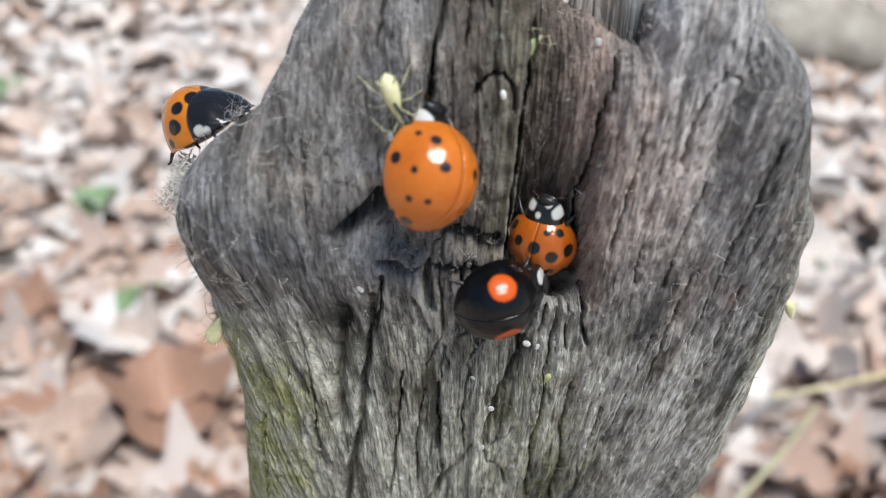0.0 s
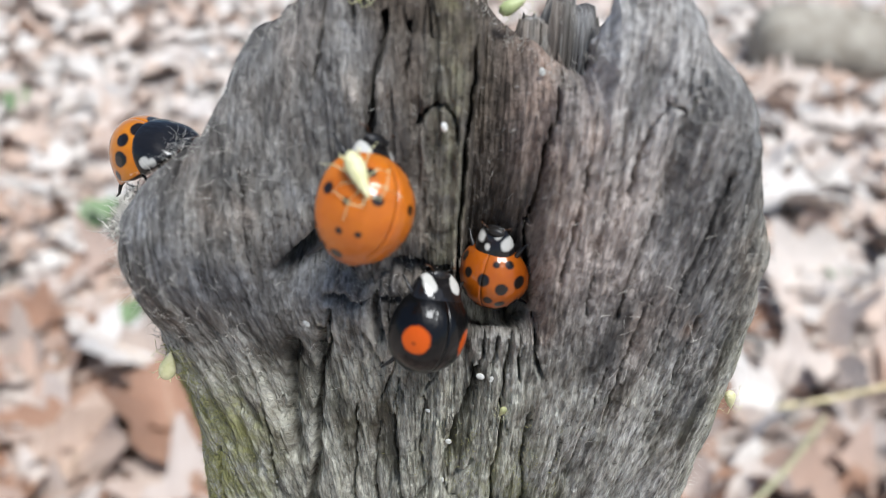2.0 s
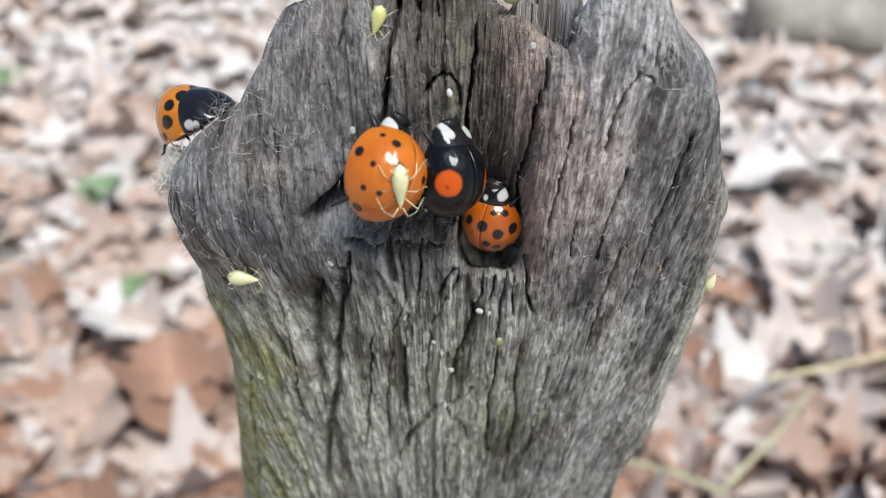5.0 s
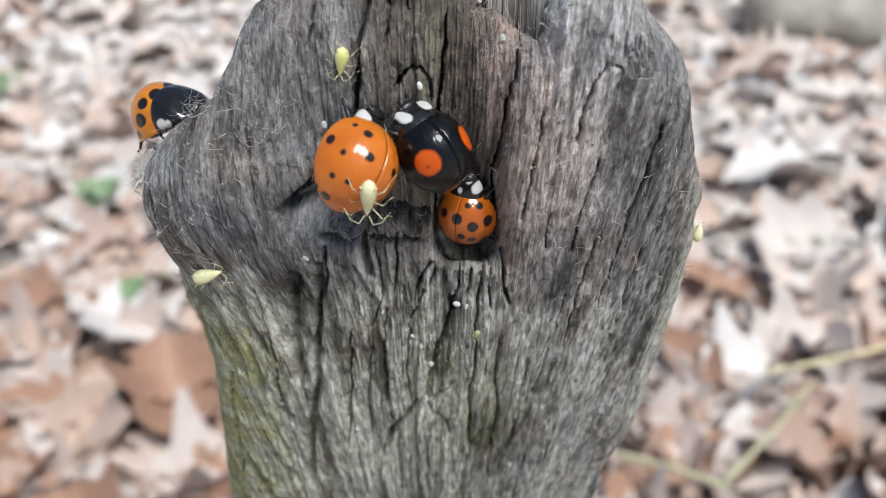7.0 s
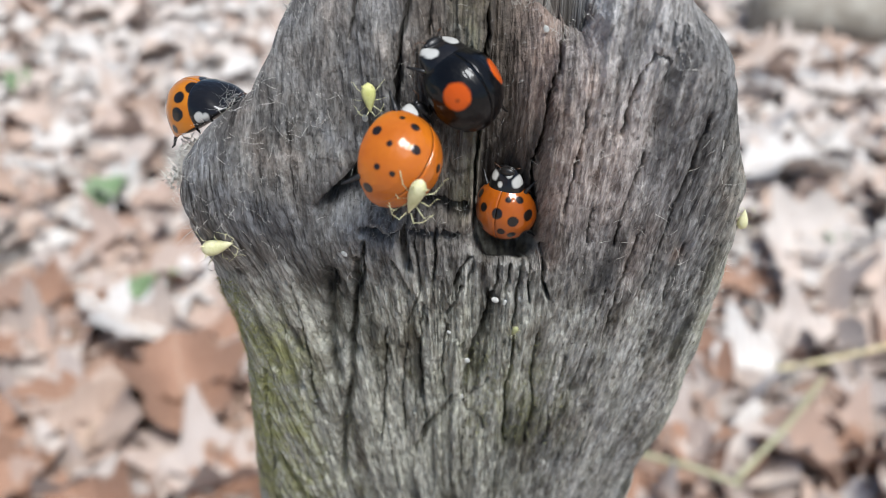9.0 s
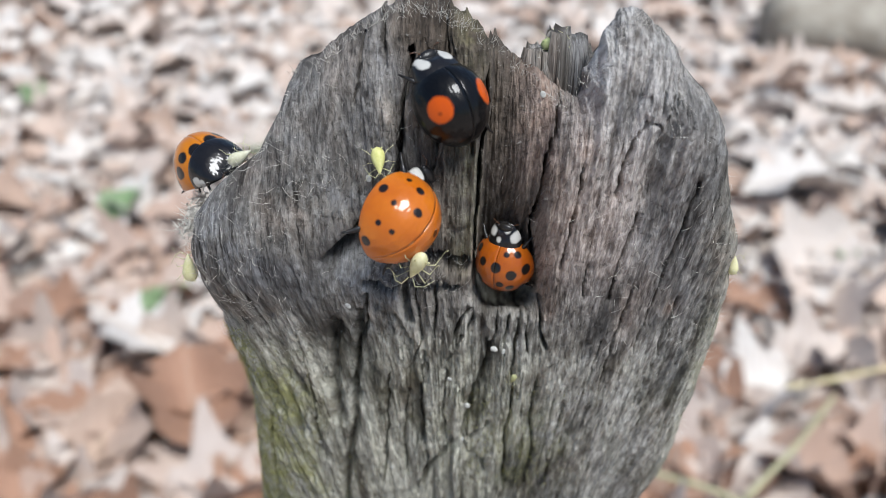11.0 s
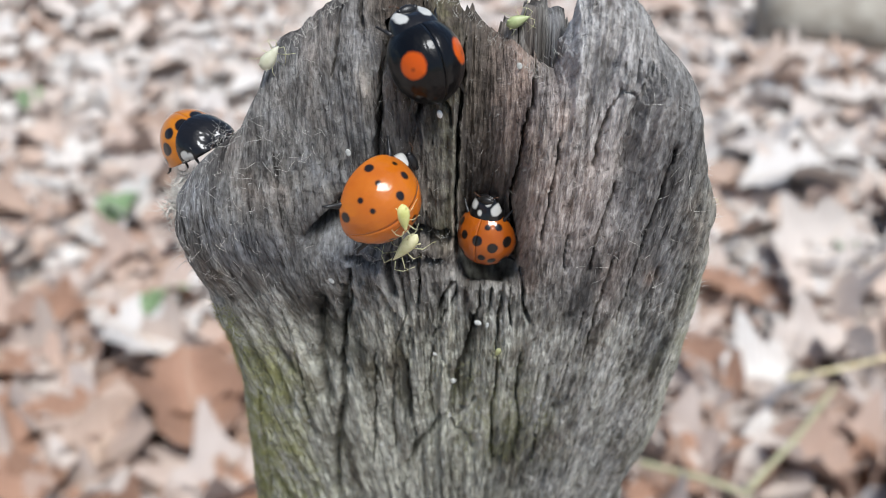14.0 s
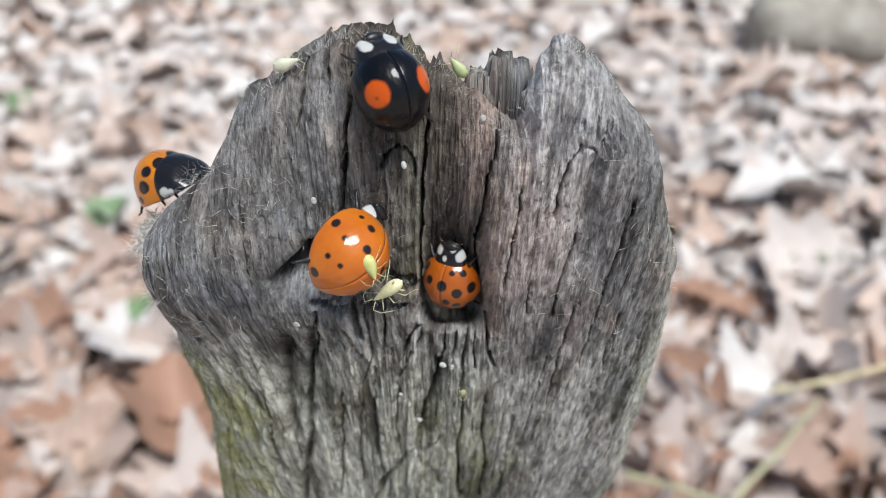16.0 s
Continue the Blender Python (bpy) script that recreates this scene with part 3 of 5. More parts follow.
def splinter(k, x, y, w, d, top):
    """A broken piece of heartwood standing behind the notch."""
    rnd = random.Random(k)
    bm = bmesh.new()
    rows = []
    n = 26
    for z in np.linspace(338, top, 40):
        row = []
        for i in range(n):
            a = 2 * math.pi * i / n
            c = i if i < n / 2 else n - i
            r = 1 + 0.5 * (float(lattice(c * 0.8 + k * 5, z * 0.12, 80)) - 0.5) + 0.35 * (float(lattice(c * 2.3 + k * 9, z * 0.4, 81)) - 0.5)
            sh = 1 - max(0, (z - top + 1.0)) * 0.3
            row.append(bm.verts.new((MM * (x + w * r * sh * math.cos(a)), MM * (y + d * r * sh * math.sin(a)), MM * (z + (0.7 * rnd.random() if z > top - 0.1 else 0)))))
        rows.append(row)
    for r0, r1 in zip(rows, rows[1:]):
        for i in range(n):
            bm.faces.new((r0[i], r0[(i + 1) % n], r1[(i + 1) % n], r1[i]))
    bm.faces.new(rows[-1])
    me = part("splinter", bm, WOOD, stump).data
    co = np.empty(len(me.vertices) * 3, np.float32)
    me.vertices.foreach_get("co", co)
    me.attributes.new("grain", "FLOAT_VECTOR", "POINT").data.foreach_set("vector", co)


for k, place in enumerate([(3.4, 9.6, 1.1, 1.6, 360.7), (4.7, 9.8, 1.0, 1.5, 361.9), (6.0, 10.2, 1.2, 1.6, 361.2), (7.2, 9.6, 1.0, 1.5, 360.6)]):
    splinter(k, *place)


def hair(verts, faces, root, way, length, radius, rnd, curl=0.6, seg=4):
    p, d = Vector(root), Vector(way).normalized()
    base = len(verts)
    for k in range(seg + 1):
        a = d.orthogonal().normalized()
        b = d.cross(a)
        r = radius * (1 - 0.8 * k / seg)
        for i in range(3):
            verts.append(p + r * (math.cos(2.094 * i) * a + math.sin(2.094 * i) * b))
        d = (d + curl * Vector((rnd.uniform(-1, 1), rnd.uniform(-1, 1), rnd.uniform(-1, 1)))).normalized()
        p = p + d * length / seg
    for k in range(seg):
        for i in range(3):
            j = (i + 1) % 3
            faces.append((base + 3 * k + i, base + 3 * k + j, base + 3 * k + 3 + j, base + 3 * k + 3 + i))


def fibres():
    rnd = random.Random(11)
    verts, faces = [], []
    for _ in range(330):
        z = rnd.choice([rnd.uniform(341, 356), rnd.uniform(344, 355), rnd.uniform(355, 362)])
        x = float(LEFT(z))
        hair(verts, faces, Vector((x + 0.25, float(broad_face(x, z)) + rnd.uniform(1.6, 4.2), z)) * MM, (-1, rnd.uniform(-0.8, 0.3), rnd.uniform(-0.6, 0.9)), rnd.choice((0.4, 0.6, 0.9, 1.8)) * rnd.uniform(0.6, 1.2) * MM, rnd.uniform(0.01, 0.024) * MM, rnd, 0.9, 5)
    for _ in range(160):
        z = rnd.uniform(330, 360)
        x = float(RIGHT(z))
        hair(verts, faces, Vector((x - 0.2, float(broad_face(x, z)) + rnd.uniform(1.4, 3.4), z)) * MM, (1, rnd.uniform(-0.8, 0.3), rnd.uniform(-0.6, 0.9)), rnd.uniform(0.3, 0.9) * MM, rnd.uniform(0.012, 0.022) * MM, rnd)
    for _ in range(420):
        x = rnd.uniform(-11.5, 12)
        hair(verts, faces, Vector((x, float(face(np.array([x]), np.array([float(TOP(x)) - 0.6]))[0]) + rnd.uniform(0.6, 2.6), float(TOP(x)) - rnd.uniform(0.1, 0.5))) * MM, (rnd.uniform(-1, 1), rnd.uniform(-0.6, 0.4), 1), rnd.uniform(0.3, 1.1) * MM, rnd.uniform(0.012, 0.022) * MM, rnd)
    for _ in range(150):
        z = rnd.uniform(326, 362)
        x = rnd.uniform(float(LEFT(z)) + 1.5, float(RIGHT(z)) - 1.5)
        hair(verts, faces, face_point(x, z, -0.05), (rnd.uniform(-1, 1), -rnd.uniform(0.1, 0.6), rnd.uniform(-1, 1)), rnd.uniform(0.3, 1.1) * MM, rnd.uniform(0.008, 0.016) * MM, rnd, 0.3)
    for _ in range(260):
        z = rnd.uniform(341, 357)
        x = float(LEFT(z)) + 0.25 + 6.5 * rnd.random() ** 1.8
        e = 3.2 * (1 - math.sqrt(max(0.0, 1 - max(0.0, 1 - (x - float(LEFT(z))) / 3.2) ** 2)))
        hair(verts, faces, Vector((x, float(face(np.array([x]), np.array([z]))[0]) + e - 0.1, z)) * MM, (rnd.uniform(-1, 1), -0.25, rnd.uniform(-1, 1)), rnd.uniform(0.4, 1.3) * MM, rnd.uniform(0.008, 0.018) * MM, rnd, 0.3, 5)
    for _ in range(80):
        x, z = rnd.uniform(-7.5, -0.8), rnd.uniform(347.0, 349.0)
        hair(verts, faces, face_point(x, z, 0.0), (rnd.uniform(-0.6, 0.6), -0.5, 0.7), rnd.uniform(0.4, 1.1) * MM, rnd.uniform(0.01, 0.018) * MM, rnd, 0.5)
    for _ in range(170):
        z = rnd.choice([rnd.uniform(346, 352.5), rnd.uniform(342, 347)])
        x = float(LEFT(z)) + 0.3
        hair(verts, faces, Vector((x, rnd.uniform(2.2, 6.0), z)) * MM, (rnd.uniform(-1, 0.4), rnd.uniform(-0.7, 0.3), rnd.uniform(-1, 1)), rnd.uniform(0.8, 2.4) * MM, rnd.uniform(0.02, 0.055) * MM, rnd, 0.45, 6)
    for _ in range(55):
        hair(verts, faces, Vector((rnd.uniform(-17.5, -14.2), rnd.uniform(3.2, 6.5), rnd.uniform(353.2, 355.2))) * MM, (rnd.uniform(-0.6, 1), rnd.uniform(-0.3, 0.3), rnd.uniform(0.1, 1)), rnd.uniform(0.8, 2.0) * MM, rnd.uniform(0.009, 0.022) * MM, rnd, 0.7, 5)
    for _ in range(260):
        q = rnd.random()
        hair(verts, faces, Vector((-19.9 - 2.0 * q + rnd.gauss(0, 0.3), 6 + rnd.gauss(0, 0.6), 351.0 - 3.4 * q + rnd.gauss(0, 0.3))) * MM, (rnd.uniform(-0.6, 0.6), rnd.uniform(-0.5, 0.5), rnd.uniform(-1, 1)), rnd.uniform(0.5, 1.3) * MM, rnd.uniform(0.03, 0.09) * MM, rnd, 0.45, 5)
    for _ in range(70):
        x, z = rnd.uniform(7.0, 15.5), rnd.uniform(342, 364)
        if z < float(TOP(min(x, 12.4))) - 0.8 and x < float(RIGHT(z)) - 1.0:
            hair(verts, faces, face_point(x, z, 0.1), (rnd.uniform(-0.7, 0.7), -0.12, rnd.uniform(-1, 1)), rnd.uniform(0.5, 1.4) * MM, rnd.uniform(0.012, 0.024) * MM, rnd, 0.25, 4)
    ob = mesh_object("fuzz", verts, faces, FIBRE, stump, label="fine pale loose wood fibres and cobweb threads")
    tagged(ob, kind="stuff")
    verts, faces = [], []
    for _ in range(4200):
        z = rnd.uniform(318, 343)
        x = float(LEFT(z)) + abs(rnd.gauss(0, 1.0)) * (1.0 + 3.4 * (343 - z) / 25) + 0.3
        if rnd.random() < 0.12:
            x, z = rnd.gauss(2.5, 2.5), rnd.uniform(326, 338)
        e = 3.2 * (1 - math.sqrt(max(0.0, 1 - max(0.0, 1 - (x - float(LEFT(z))) / 3.2) ** 2)))
        hair(verts, faces, Vector((x, float(face(np.array([x]), np.array([z]))[0]) + e + 0.1, z)) * MM, (rnd.uniform(-1, 0.3), -rnd.uniform(0.2, 1), rnd.uniform(-0.3, 0.9)), rnd.uniform(0.18, 0.5) * MM, rnd.uniform(0.012, 0.026) * MM, rnd, 0.6, 3)
    tagged(mesh_object("moss", verts, faces, MOSS, stump, label="yellow-green moss tufts"), kind="stuff")


fibres()


# ---- ladybirds ----
def wing_case(side, length, width, height, lift):
    """One elytron: a closed half dome. Head end at +y."""
    bm = bmesh.new()
    na, nt = 40, 22
    rows = []
    for a in range(na + 1):
        q = -math.cos(math.pi * a / na)
        yy = q * length / 2
        w = width / 2 * ((1 - q ** 2.15) ** 0.5 if q > 0 else (1 - abs(q) ** 2.1) ** 0.55)
        h = height * ((1 - q ** 2.0) ** 0.6 if q > 0 else (1 - abs(q) ** 2.3) ** 0.62)
        row = [(0.004 * width, yy, lift)]
        for t in range(nt + 1):
            th = t / nt * math.radians(98)
            flare = 1 + 0.035 * max(0, math.sin(th) - 0.93) / 0.07
            row.append((0.004 * width + max(w, 1e-6) * math.sin(th) * flare, yy, lift + max(0.0, h * math.cos(th)) ** 0.98 * h ** 0.02 if h > 0 and math.cos(th) > 0 else lift - 0.02 * height * (t / nt)))
        rows.append([bm.verts.new((side * p[0], p[1], p[2])) for p in row])
    for r0, r1 in zip(rows, rows[1:]):
        m = len(r0)
        for i in range(m):
            bm.faces.new((r0[i], r0[(i + 1) % m], r1[(i + 1) % m], r1[i]))
    bmesh.ops.remove_doubles(bm, verts=bm.verts[:], dist=length * 1e-4)
    return bm


def shield(length, width, height, y0, lift):
    """The pronotum: a low saddle that hugs the wing cases, wide behind, narrowing and dropping to the head."""
    bm = bmesh.new()
    na, nt = 18, 24
    rows = []
    for a in range(na + 1):
        q = a / na
        w = width / 2 * (1 - 0.36 * q ** 1.6) * (1 if q < 0.6 else max(0.12, math.sqrt(1 - ((q - 0.6) / 0.4) ** 2) ** 0.8))
        h = height * (1 - 0.62 * q ** 1.4) * (1 if q < 0.6 else max(0.12, math.sqrt(1 - ((q - 0.6) / 0.4) ** 2) ** 0.8))
        row = []
        for t in range(nt + 1):
            th = -math.pi / 2 + math.pi * t / nt
            side = 1 - math.cos(th)
            row.append(bm.verts.new((w * math.sin(th), y0 + q * length + side * length * (0.28 * q - 0.18 * (1 - q)), lift + (h * math.cos(th) ** 0.85 if 0 < t < nt else 0.0))))
        rows.append(row)
    for r0, r1 in zip(rows, rows[1:]):
        m = len(r0)
        for i in range(m):
            bm.faces.new((r0[i], r0[(i + 1) % m], r1[(i + 1) % m], r1[i]))
    bm.faces.new(rows[0][::-1])
    bm.faces.new(rows[-1])
    return bm


def ladybird(label, length, width, height, case_mat, shield_mat, leg_mat, spread=1.0, stout=1.0, collar=0.74, neck=0.22):
    """A beetle in millimetres, feet at z = 0, head towards +y, middle of the wing cases at the origin."""
    L, W, H = length * MM, width * MM, height * MM
    root = new("ladybird")
    tagged(root, label, "ladybird", "ladybirds on the stump")
    lift = 0.16 * H
    part("wing_case", wing_case(-1, L, W, H * 0.86, lift), case_mat, root)
    part("wing_case", wing_case(1, L, W, H * 0.86, lift), case_mat, root)
    part("pronotum", shield(neck * L, collar * W, 0.74 * collar * H, (0.37 - 0.6 * max(neck - 0.22, 0) + 0.4 * min(neck - 0.22, 0)) * L, lift * 0.8), shield_mat, root, "glossy shield marked in black and cream")
    bm = bmesh.new()
    ball(bm, (0, 0.0, 0.16 * H), (0.42 * W, 0.46 * L, 0.13 * H), 20, 10)
    part("abdomen", bm, CHITIN, root)
    bm = bmesh.new()
    nose = 0.4 * (neck - 0.22)
    ball(bm, (0, (0.6 + nose) * L, 0.17 * H), (0.14 * W, 0.07 * L, 0.11 * H), 16, 10)
    head = part("head", bm, CHITIN, root, "small black head")
    for s in (-1, 1):
        bm = bmesh.new()
        ball(bm, (s * 0.115 * W, (0.61 + nose) * L, 0.19 * H), (0.034 * W, 0.036 * L, 0.05 * H), 10, 8)
        part("eye", bm, CHITIN, head)
        bm = bmesh.new()
        tube(bm, [(s * 0.09 * W, (0.64 + nose) * L, 0.18 * H), (s * 0.15 * W, (0.69 + nose) * L, 0.2 * H), (s * 0.2 * W, (0.7 + nose) * L, 0.16 * H), (s * 0.22 * W, (0.7 + nose) * L, 0.14 * H)], [0.008 * W, 0.006 * W, 0.008 * W, 0.012 * W], 5)
        part("antenna", bm, LEG_BROWN, head)
        for k, (y0, y1) in enumerate(((0.3, 0.46), (0.08, 0.1), (-0.16, -0.4))):
            bm = bmesh.new()
            o = spread
            tube(bm, [(s * 0.2 * W, y0 * L, 0.14 * H), (s * 0.5 * W * o, (y0 + (y1 - y0) * 0.6) * L, 0.2 * H), (s * 0.58 * W * o, y1 * L, 0.12 * H), (s * 0.64 * W * o, (y1 + 0.06 * (1 if y1 > y0 else -1)) * L, 0.02 * H), (s * 0.7 * W * o, (y1 + 0.1 * (1 if y1 > y0 else -1)) * L, 0.0)], [stout * q * W for q in (0.045, 0.04, 0.026, 0.018, 0.011)], 7)
            part("leg", bm, leg_mat, root)
    return root


def both(spots):
    return [(s * x, *rest) for x, *rest in spots for s in (-1, 1)]


ORANGE, DEEP = (0.43, 0.105, 0.006), (0.56, 0.165, 0.01)
BIG_CASE = spotted("orange_wing_case", ORANGE, DEEP, both([(2.6, 0.45, 1.17, 0.32), (1.78, 1.82, 1.7, 0.19), (1.25, 1.55, 2.5, 0.27), (2.15, -0.1, 2.23, 0.19), (1.93, -1.5, 1.86, 0.2), (1.2, -2.5, 1.0, 0.34), (1.3, -1.52, 2.6, 0.18), (1.0, 0.25, 3.2, 0.28)]), (0.012, 0.008, 0.006))
SMALL_CASE = spotted("spotted_wing_case", (0.29, 0.06, 0.003), (0.37, 0.092, 0.004), [(0.6, 1.68, 1.67, 0.22), (1.24, 1.61, 1.27, 0.26), (0.07, 0.94, 2.41, 0.38), (1.91, 0.52, 1.28, 0.4), (1.16, 0.43, 2.24, 0.38), (0.45, -0.35, 2.6, 0.3), (1.05, -0.7, 2.25, 0.3), (1.68, -1.05, 1.4, 0.34), (-0.99, 0.97, 2.12, 0.32), (-1.6, 1.33, 1.17, 0.34), (-1.2, -0.5, 2.2, 0.34), (-1.9, 0.2, 1.2, 0.34), (-0.5, -1.6, 1.7, 0.3), (0.6, -1.7, 1.6, 0.3)], (0.008, 0.006, 0.005))
SIDE_CASE = spotted("amber_wing_case", (0.42, 0.125, 0.003), (0.54, 0.19, 0.006), both([(1.5, 0.72, 2.6, 0.43), (2.1, 0.35, 1.75, 0.5), (1.9, -1.35, 1.3, 0.44), (1.2, -0.75, 2.8, 0.4), (0.7, 1.5, 2.7, 0.5), (2.25, -0.45, 1.0, 0.34), (0.9, -2.0, 1.7, 0.4)]), (0.008, 0.006, 0.005))
BLACK_CASE = spotted("black_wing_case", (0.002, 0.002, 0.0025), (0.004, 0.004, 0.004), both([(1.55, -0.15, 2.1, 0.8)]), (0.5, 0.075, 0.002), 0.3, 0.00009, 0.55, both([(1.6, -0.35, 2.05, 0.13)]))


def dark_shield(name, corners):
    """Black with cream corners."""
    return spotted(name, (0.005, 0.005, 0.006), (0.01, 0.009, 0.009), both(corners), (0.5, 0.49, 0.45), 0.3)


BIG_SHIELD = dark_shield("large_shield", [(1.0, 2.9, 0.4), (1.05, 3.1, 0.34)])
SMALL_SHIELD = spotted("small_shield", (0.005, 0.005, 0.006), (0.01, 0.009, 0.009), [(-0.78, 2.75, 0.3), (0.92, 2.6, 0.36), (0.25, 3.05, 0.24), (-0.22, 2.35, 0.17)], (0.5, 0.49, 0.45), 0.3)
SIDE_SHIELD = dark_shield("side_shield", [(2.05, 1.95, 0.9, 0.36), (1.8, 2.35, 0.7, 0.3), (1.2, 2.85, 0.6, 0.3)])
DARK_SHIELD = dark_shield("black_shield", [(0.85, 2.8, 0.38), (0.9, 3.0, 0.34)])

big_bird = ladybird("large glossy orange ladybird with small black spots on grey wood", 5.95, 5.2, 3.4, BIG_CASE, BIG_SHIELD, CHITIN, 0.62, 1.2, 0.54, 0.2)
small_bird = ladybird("small orange ladybird with bold black spots in a wood crevice", 4.5, 4.2, 2.6, SMALL_CASE, SMALL_SHIELD, CHITIN, 0.66, 1.0, 0.64, 0.4)
black_bird = ladybird("glossy black ladybird with two orange-red spots walking on wood", 5.3, 4.7, 2.8, BLACK_CASE, DARK_SHIELD, CHITIN, 0.64, 1.0, 0.72, 0.24)
side_bird = ladybird("amber ladybird with large black spots on the stump's shoulder", 5.1, 4.8, 3.5, SIDE_CASE, SIDE_SHIELD, CHITIN, 0.6, 1.0, 0.93, 0.34)


# ---- aphids ----
def aphid(label, mat, length=1.7, girth=1.0):
    root = new("aphid")
    tagged(root, label, "aphid", "aphids on the stump")
    L = length * MM
    bm = bmesh.new()
    rows = []
    for a in range(13):
        q = a / 12
        r = 0.5 * L * 0.52 * girth * (math.sin(math.pi * min(1, q ** 0.75)) ** 0.8 if 0 < q < 1 else 0.02) * (1.12 - 0.5 * q)
        rows.append([bm.verts.new((r * math.cos(2 * math.pi * i / 12), (q - 0.5) * L, 0.2 * L + r * 0.85 * math.sin(2 * math.pi * i / 12))) for i in range(12)])
    for r0, r1 in zip(rows, rows[1:]):
        for i in range(12):
            bm.faces.new((r0[i], r0[(i + 1) % 12], r1[(i + 1) % 12], r1[i]))
    bm.faces.new(rows[0][::-1])
    bm.faces.new(rows[-1])
    body = part("body", bm, mat, root)
    for s in (-1, 1):
        for y0, y1 in ((0.25, 0.55), (0.1, 0.05), (-0.02, -0.5)):
            bm = bmesh.new()
            tube(bm, [(s * 0.08 * L, y0 * L, 0.16 * L), (s * 0.34 * L, (y0 * 0.4 + y1 * 0.6) * L, 0.3 * L), (s * 0.5 * L, y1 * L, 0.02 * L), (s * 0.56 * L, y1 * 1.1 * L, 0)], [0.016 * L, 0.013 * L, 0.009 * L, 0.007 * L], 5)
            part("leg", bm, APHID_LEG, root)
        bm = bmesh.new()
        tube(bm, [(s * 0.05 * L, 0.46 * L, 0.22 * L), (s * 0.16 * L, 0.62 * L, 0.32 * L), (s * 0.34 * L, 0.5 * L, 0.36 * L), (s * 0.5 * L, 0.2 * L, 0.34 * L)], [0.016 * L, 0.012 * L, 0.01 * L, 0.006 * L], 5)
        part("antenna", bm, APHID_LEG, root)
        bm = bmesh.new()
        tube(bm, [(s * 0.13 * L, -0.3 * L, 0.3 * L), (s * 0.18 * L, -0.42 * L, 0.36 * L)], [0.022 * L, 0.016 * L], 6)
        part("cornicle", bm, mat, body)
    return root


aphid_rider = aphid("pale yellow aphid climbing over the orange ladybird", APHID_PALE, 2.7, 0.75)
aphid_climber = aphid("yellow-green aphid walking down the wood onto the ladybird", APHID, 1.8)
aphid_flank = aphid("pale green aphid on the mossy side of the stump", APHID_PALE, 2.2)
aphid_edge = aphid("pale green aphid on the stump's sharp edge", APHID_PALE, 1.5)
aphid_shoulder = aphid("pale aphid crawling up the stump's shoulder", APHID_WAN, 1.9)
aphid_rim = aphid("green aphid on the stump's broken rim", APHID_GREEN, 1.7)
aphid_rest = aphid("tiny dull green aphid resting on cracked wood", APHID_DULL, 0.9)


# ---- specks on the wood ----
def speck(name, label, x, z, size, mat, turn, flat=0.5, long=1.6):
    bm = bmesh.new()
    size *= 0.72
    ball(bm, (0, 0, 0), (size * MM, size * long * MM, size * flat * MM), 10, 8)
    for v in bm.verts:
        v.co *= 1 + 0.18 * (float(lattice(v.co.x * 6000, v.co.y * 6000 + v.co.z * 3000, 90)) - 0.5)
    me = bpy.data.meshes.new(name)
    bm.to_mesh(me)
    bm.free()
    me.materials.append(mat)
    me.polygons.foreach_set("use_smooth", [True] * len(me.polygons))
    ob = new(name, me)
    ob.matrix_basis = Matrix.Translation(face_point(x, z, 0.02)) @ pose(0, 0, 0, 80, 0, 0) @ pose(0, 0, 0, 0, 0, turn)
    tagged(ob, label, "speck", "specks on the stump")
    return ob


for args in [("egg", "tiny white insect egg on grey wood", -1.45, 357.6, 0.25, EGG, 10, 0.7, 1.5), ("shed_skin", "small white chip of shed skin", -9.0, 346.3, 0.22, SKIN, 40, 0.35, 1.5),
             ("shed_skin", "tiny white shed skin on grain", 6.1, 339.2, 0.13, SKIN, 15, 0.5, 2.0), ("shed_skin", "round pale crust on the wood", -0.6, 335.8, 0.3, SKIN, 0, 0.3, 1.0),
             ("shed_skin", "pale crumpled skin in a crack", 1.2, 341.8, 0.3, SKIN, 60, 0.5, 1.3), ("shed_skin", "pale crumpled skin in a crack", 3.0, 342.0, 0.26, SKIN, 20, 0.5, 1.4),
             ("shed_skin", "pale crumpled skin in a crack", 1.9, 341.6, 0.2, SKIN, -20, 0.5, 1.6), ("shed_skin", "small white crumb on wood", -0.9, 331.9, 0.16, SKIN, 0, 0.5, 1.8),
             ("shed_skin", "small white crumb on wood", -12.5, 331.0, 0.16, SKIN, 30, 0.6, 1.3), ("shed_skin", "small white crumb on wood", -6.7, 328.0, 0.18, SKIN, 30, 0.4, 1.2),
             ("shed_skin", "pale flat crust on the wood", -7.4, 355.1, 0.25, SKIN, 5, 0.3, 1.4), ("shed_skin", "white crumb on wood", -2.0, 338.6, 0.18, SKIN, 50, 0.4, 1.3),
             ("shed_skin", "pale crust near the notch", 3.6, 359.8, 0.26, SKIN, 12, 0.3, 1.2)]:
    speck(*args)


# ---- ground and leaf litter ----
def ground_material():
    m, n, l, p = material("forest_floor", 0.95, 0.2)
    tc = n.new("ShaderNodeTexCoord").outputs["Object"]
    a = tex_noise(n, l, tc, 14.0, 6, 0.65)
    b = tex_noise(n, l, tc, 70.0, 5, 0.7)
    c = ramp(n, l, a, ((0.25, (0.4, 0.31, 0.25)), (0.45, (0.53, 0.44, 0.37)), (0.65, (0.65, 0.58, 0.52))))
    c = mix(n, l, ramp(n, l, b, ((0.4, (0.5, 0.5, 0.5)), (0.55, (0, 0, 0)))), c, (0.34, 0.26, 0.21))
    l.new(c, p.inputs["Base Color"])
    bump(n, l, p, b, 0.8, 0.01)
    return m


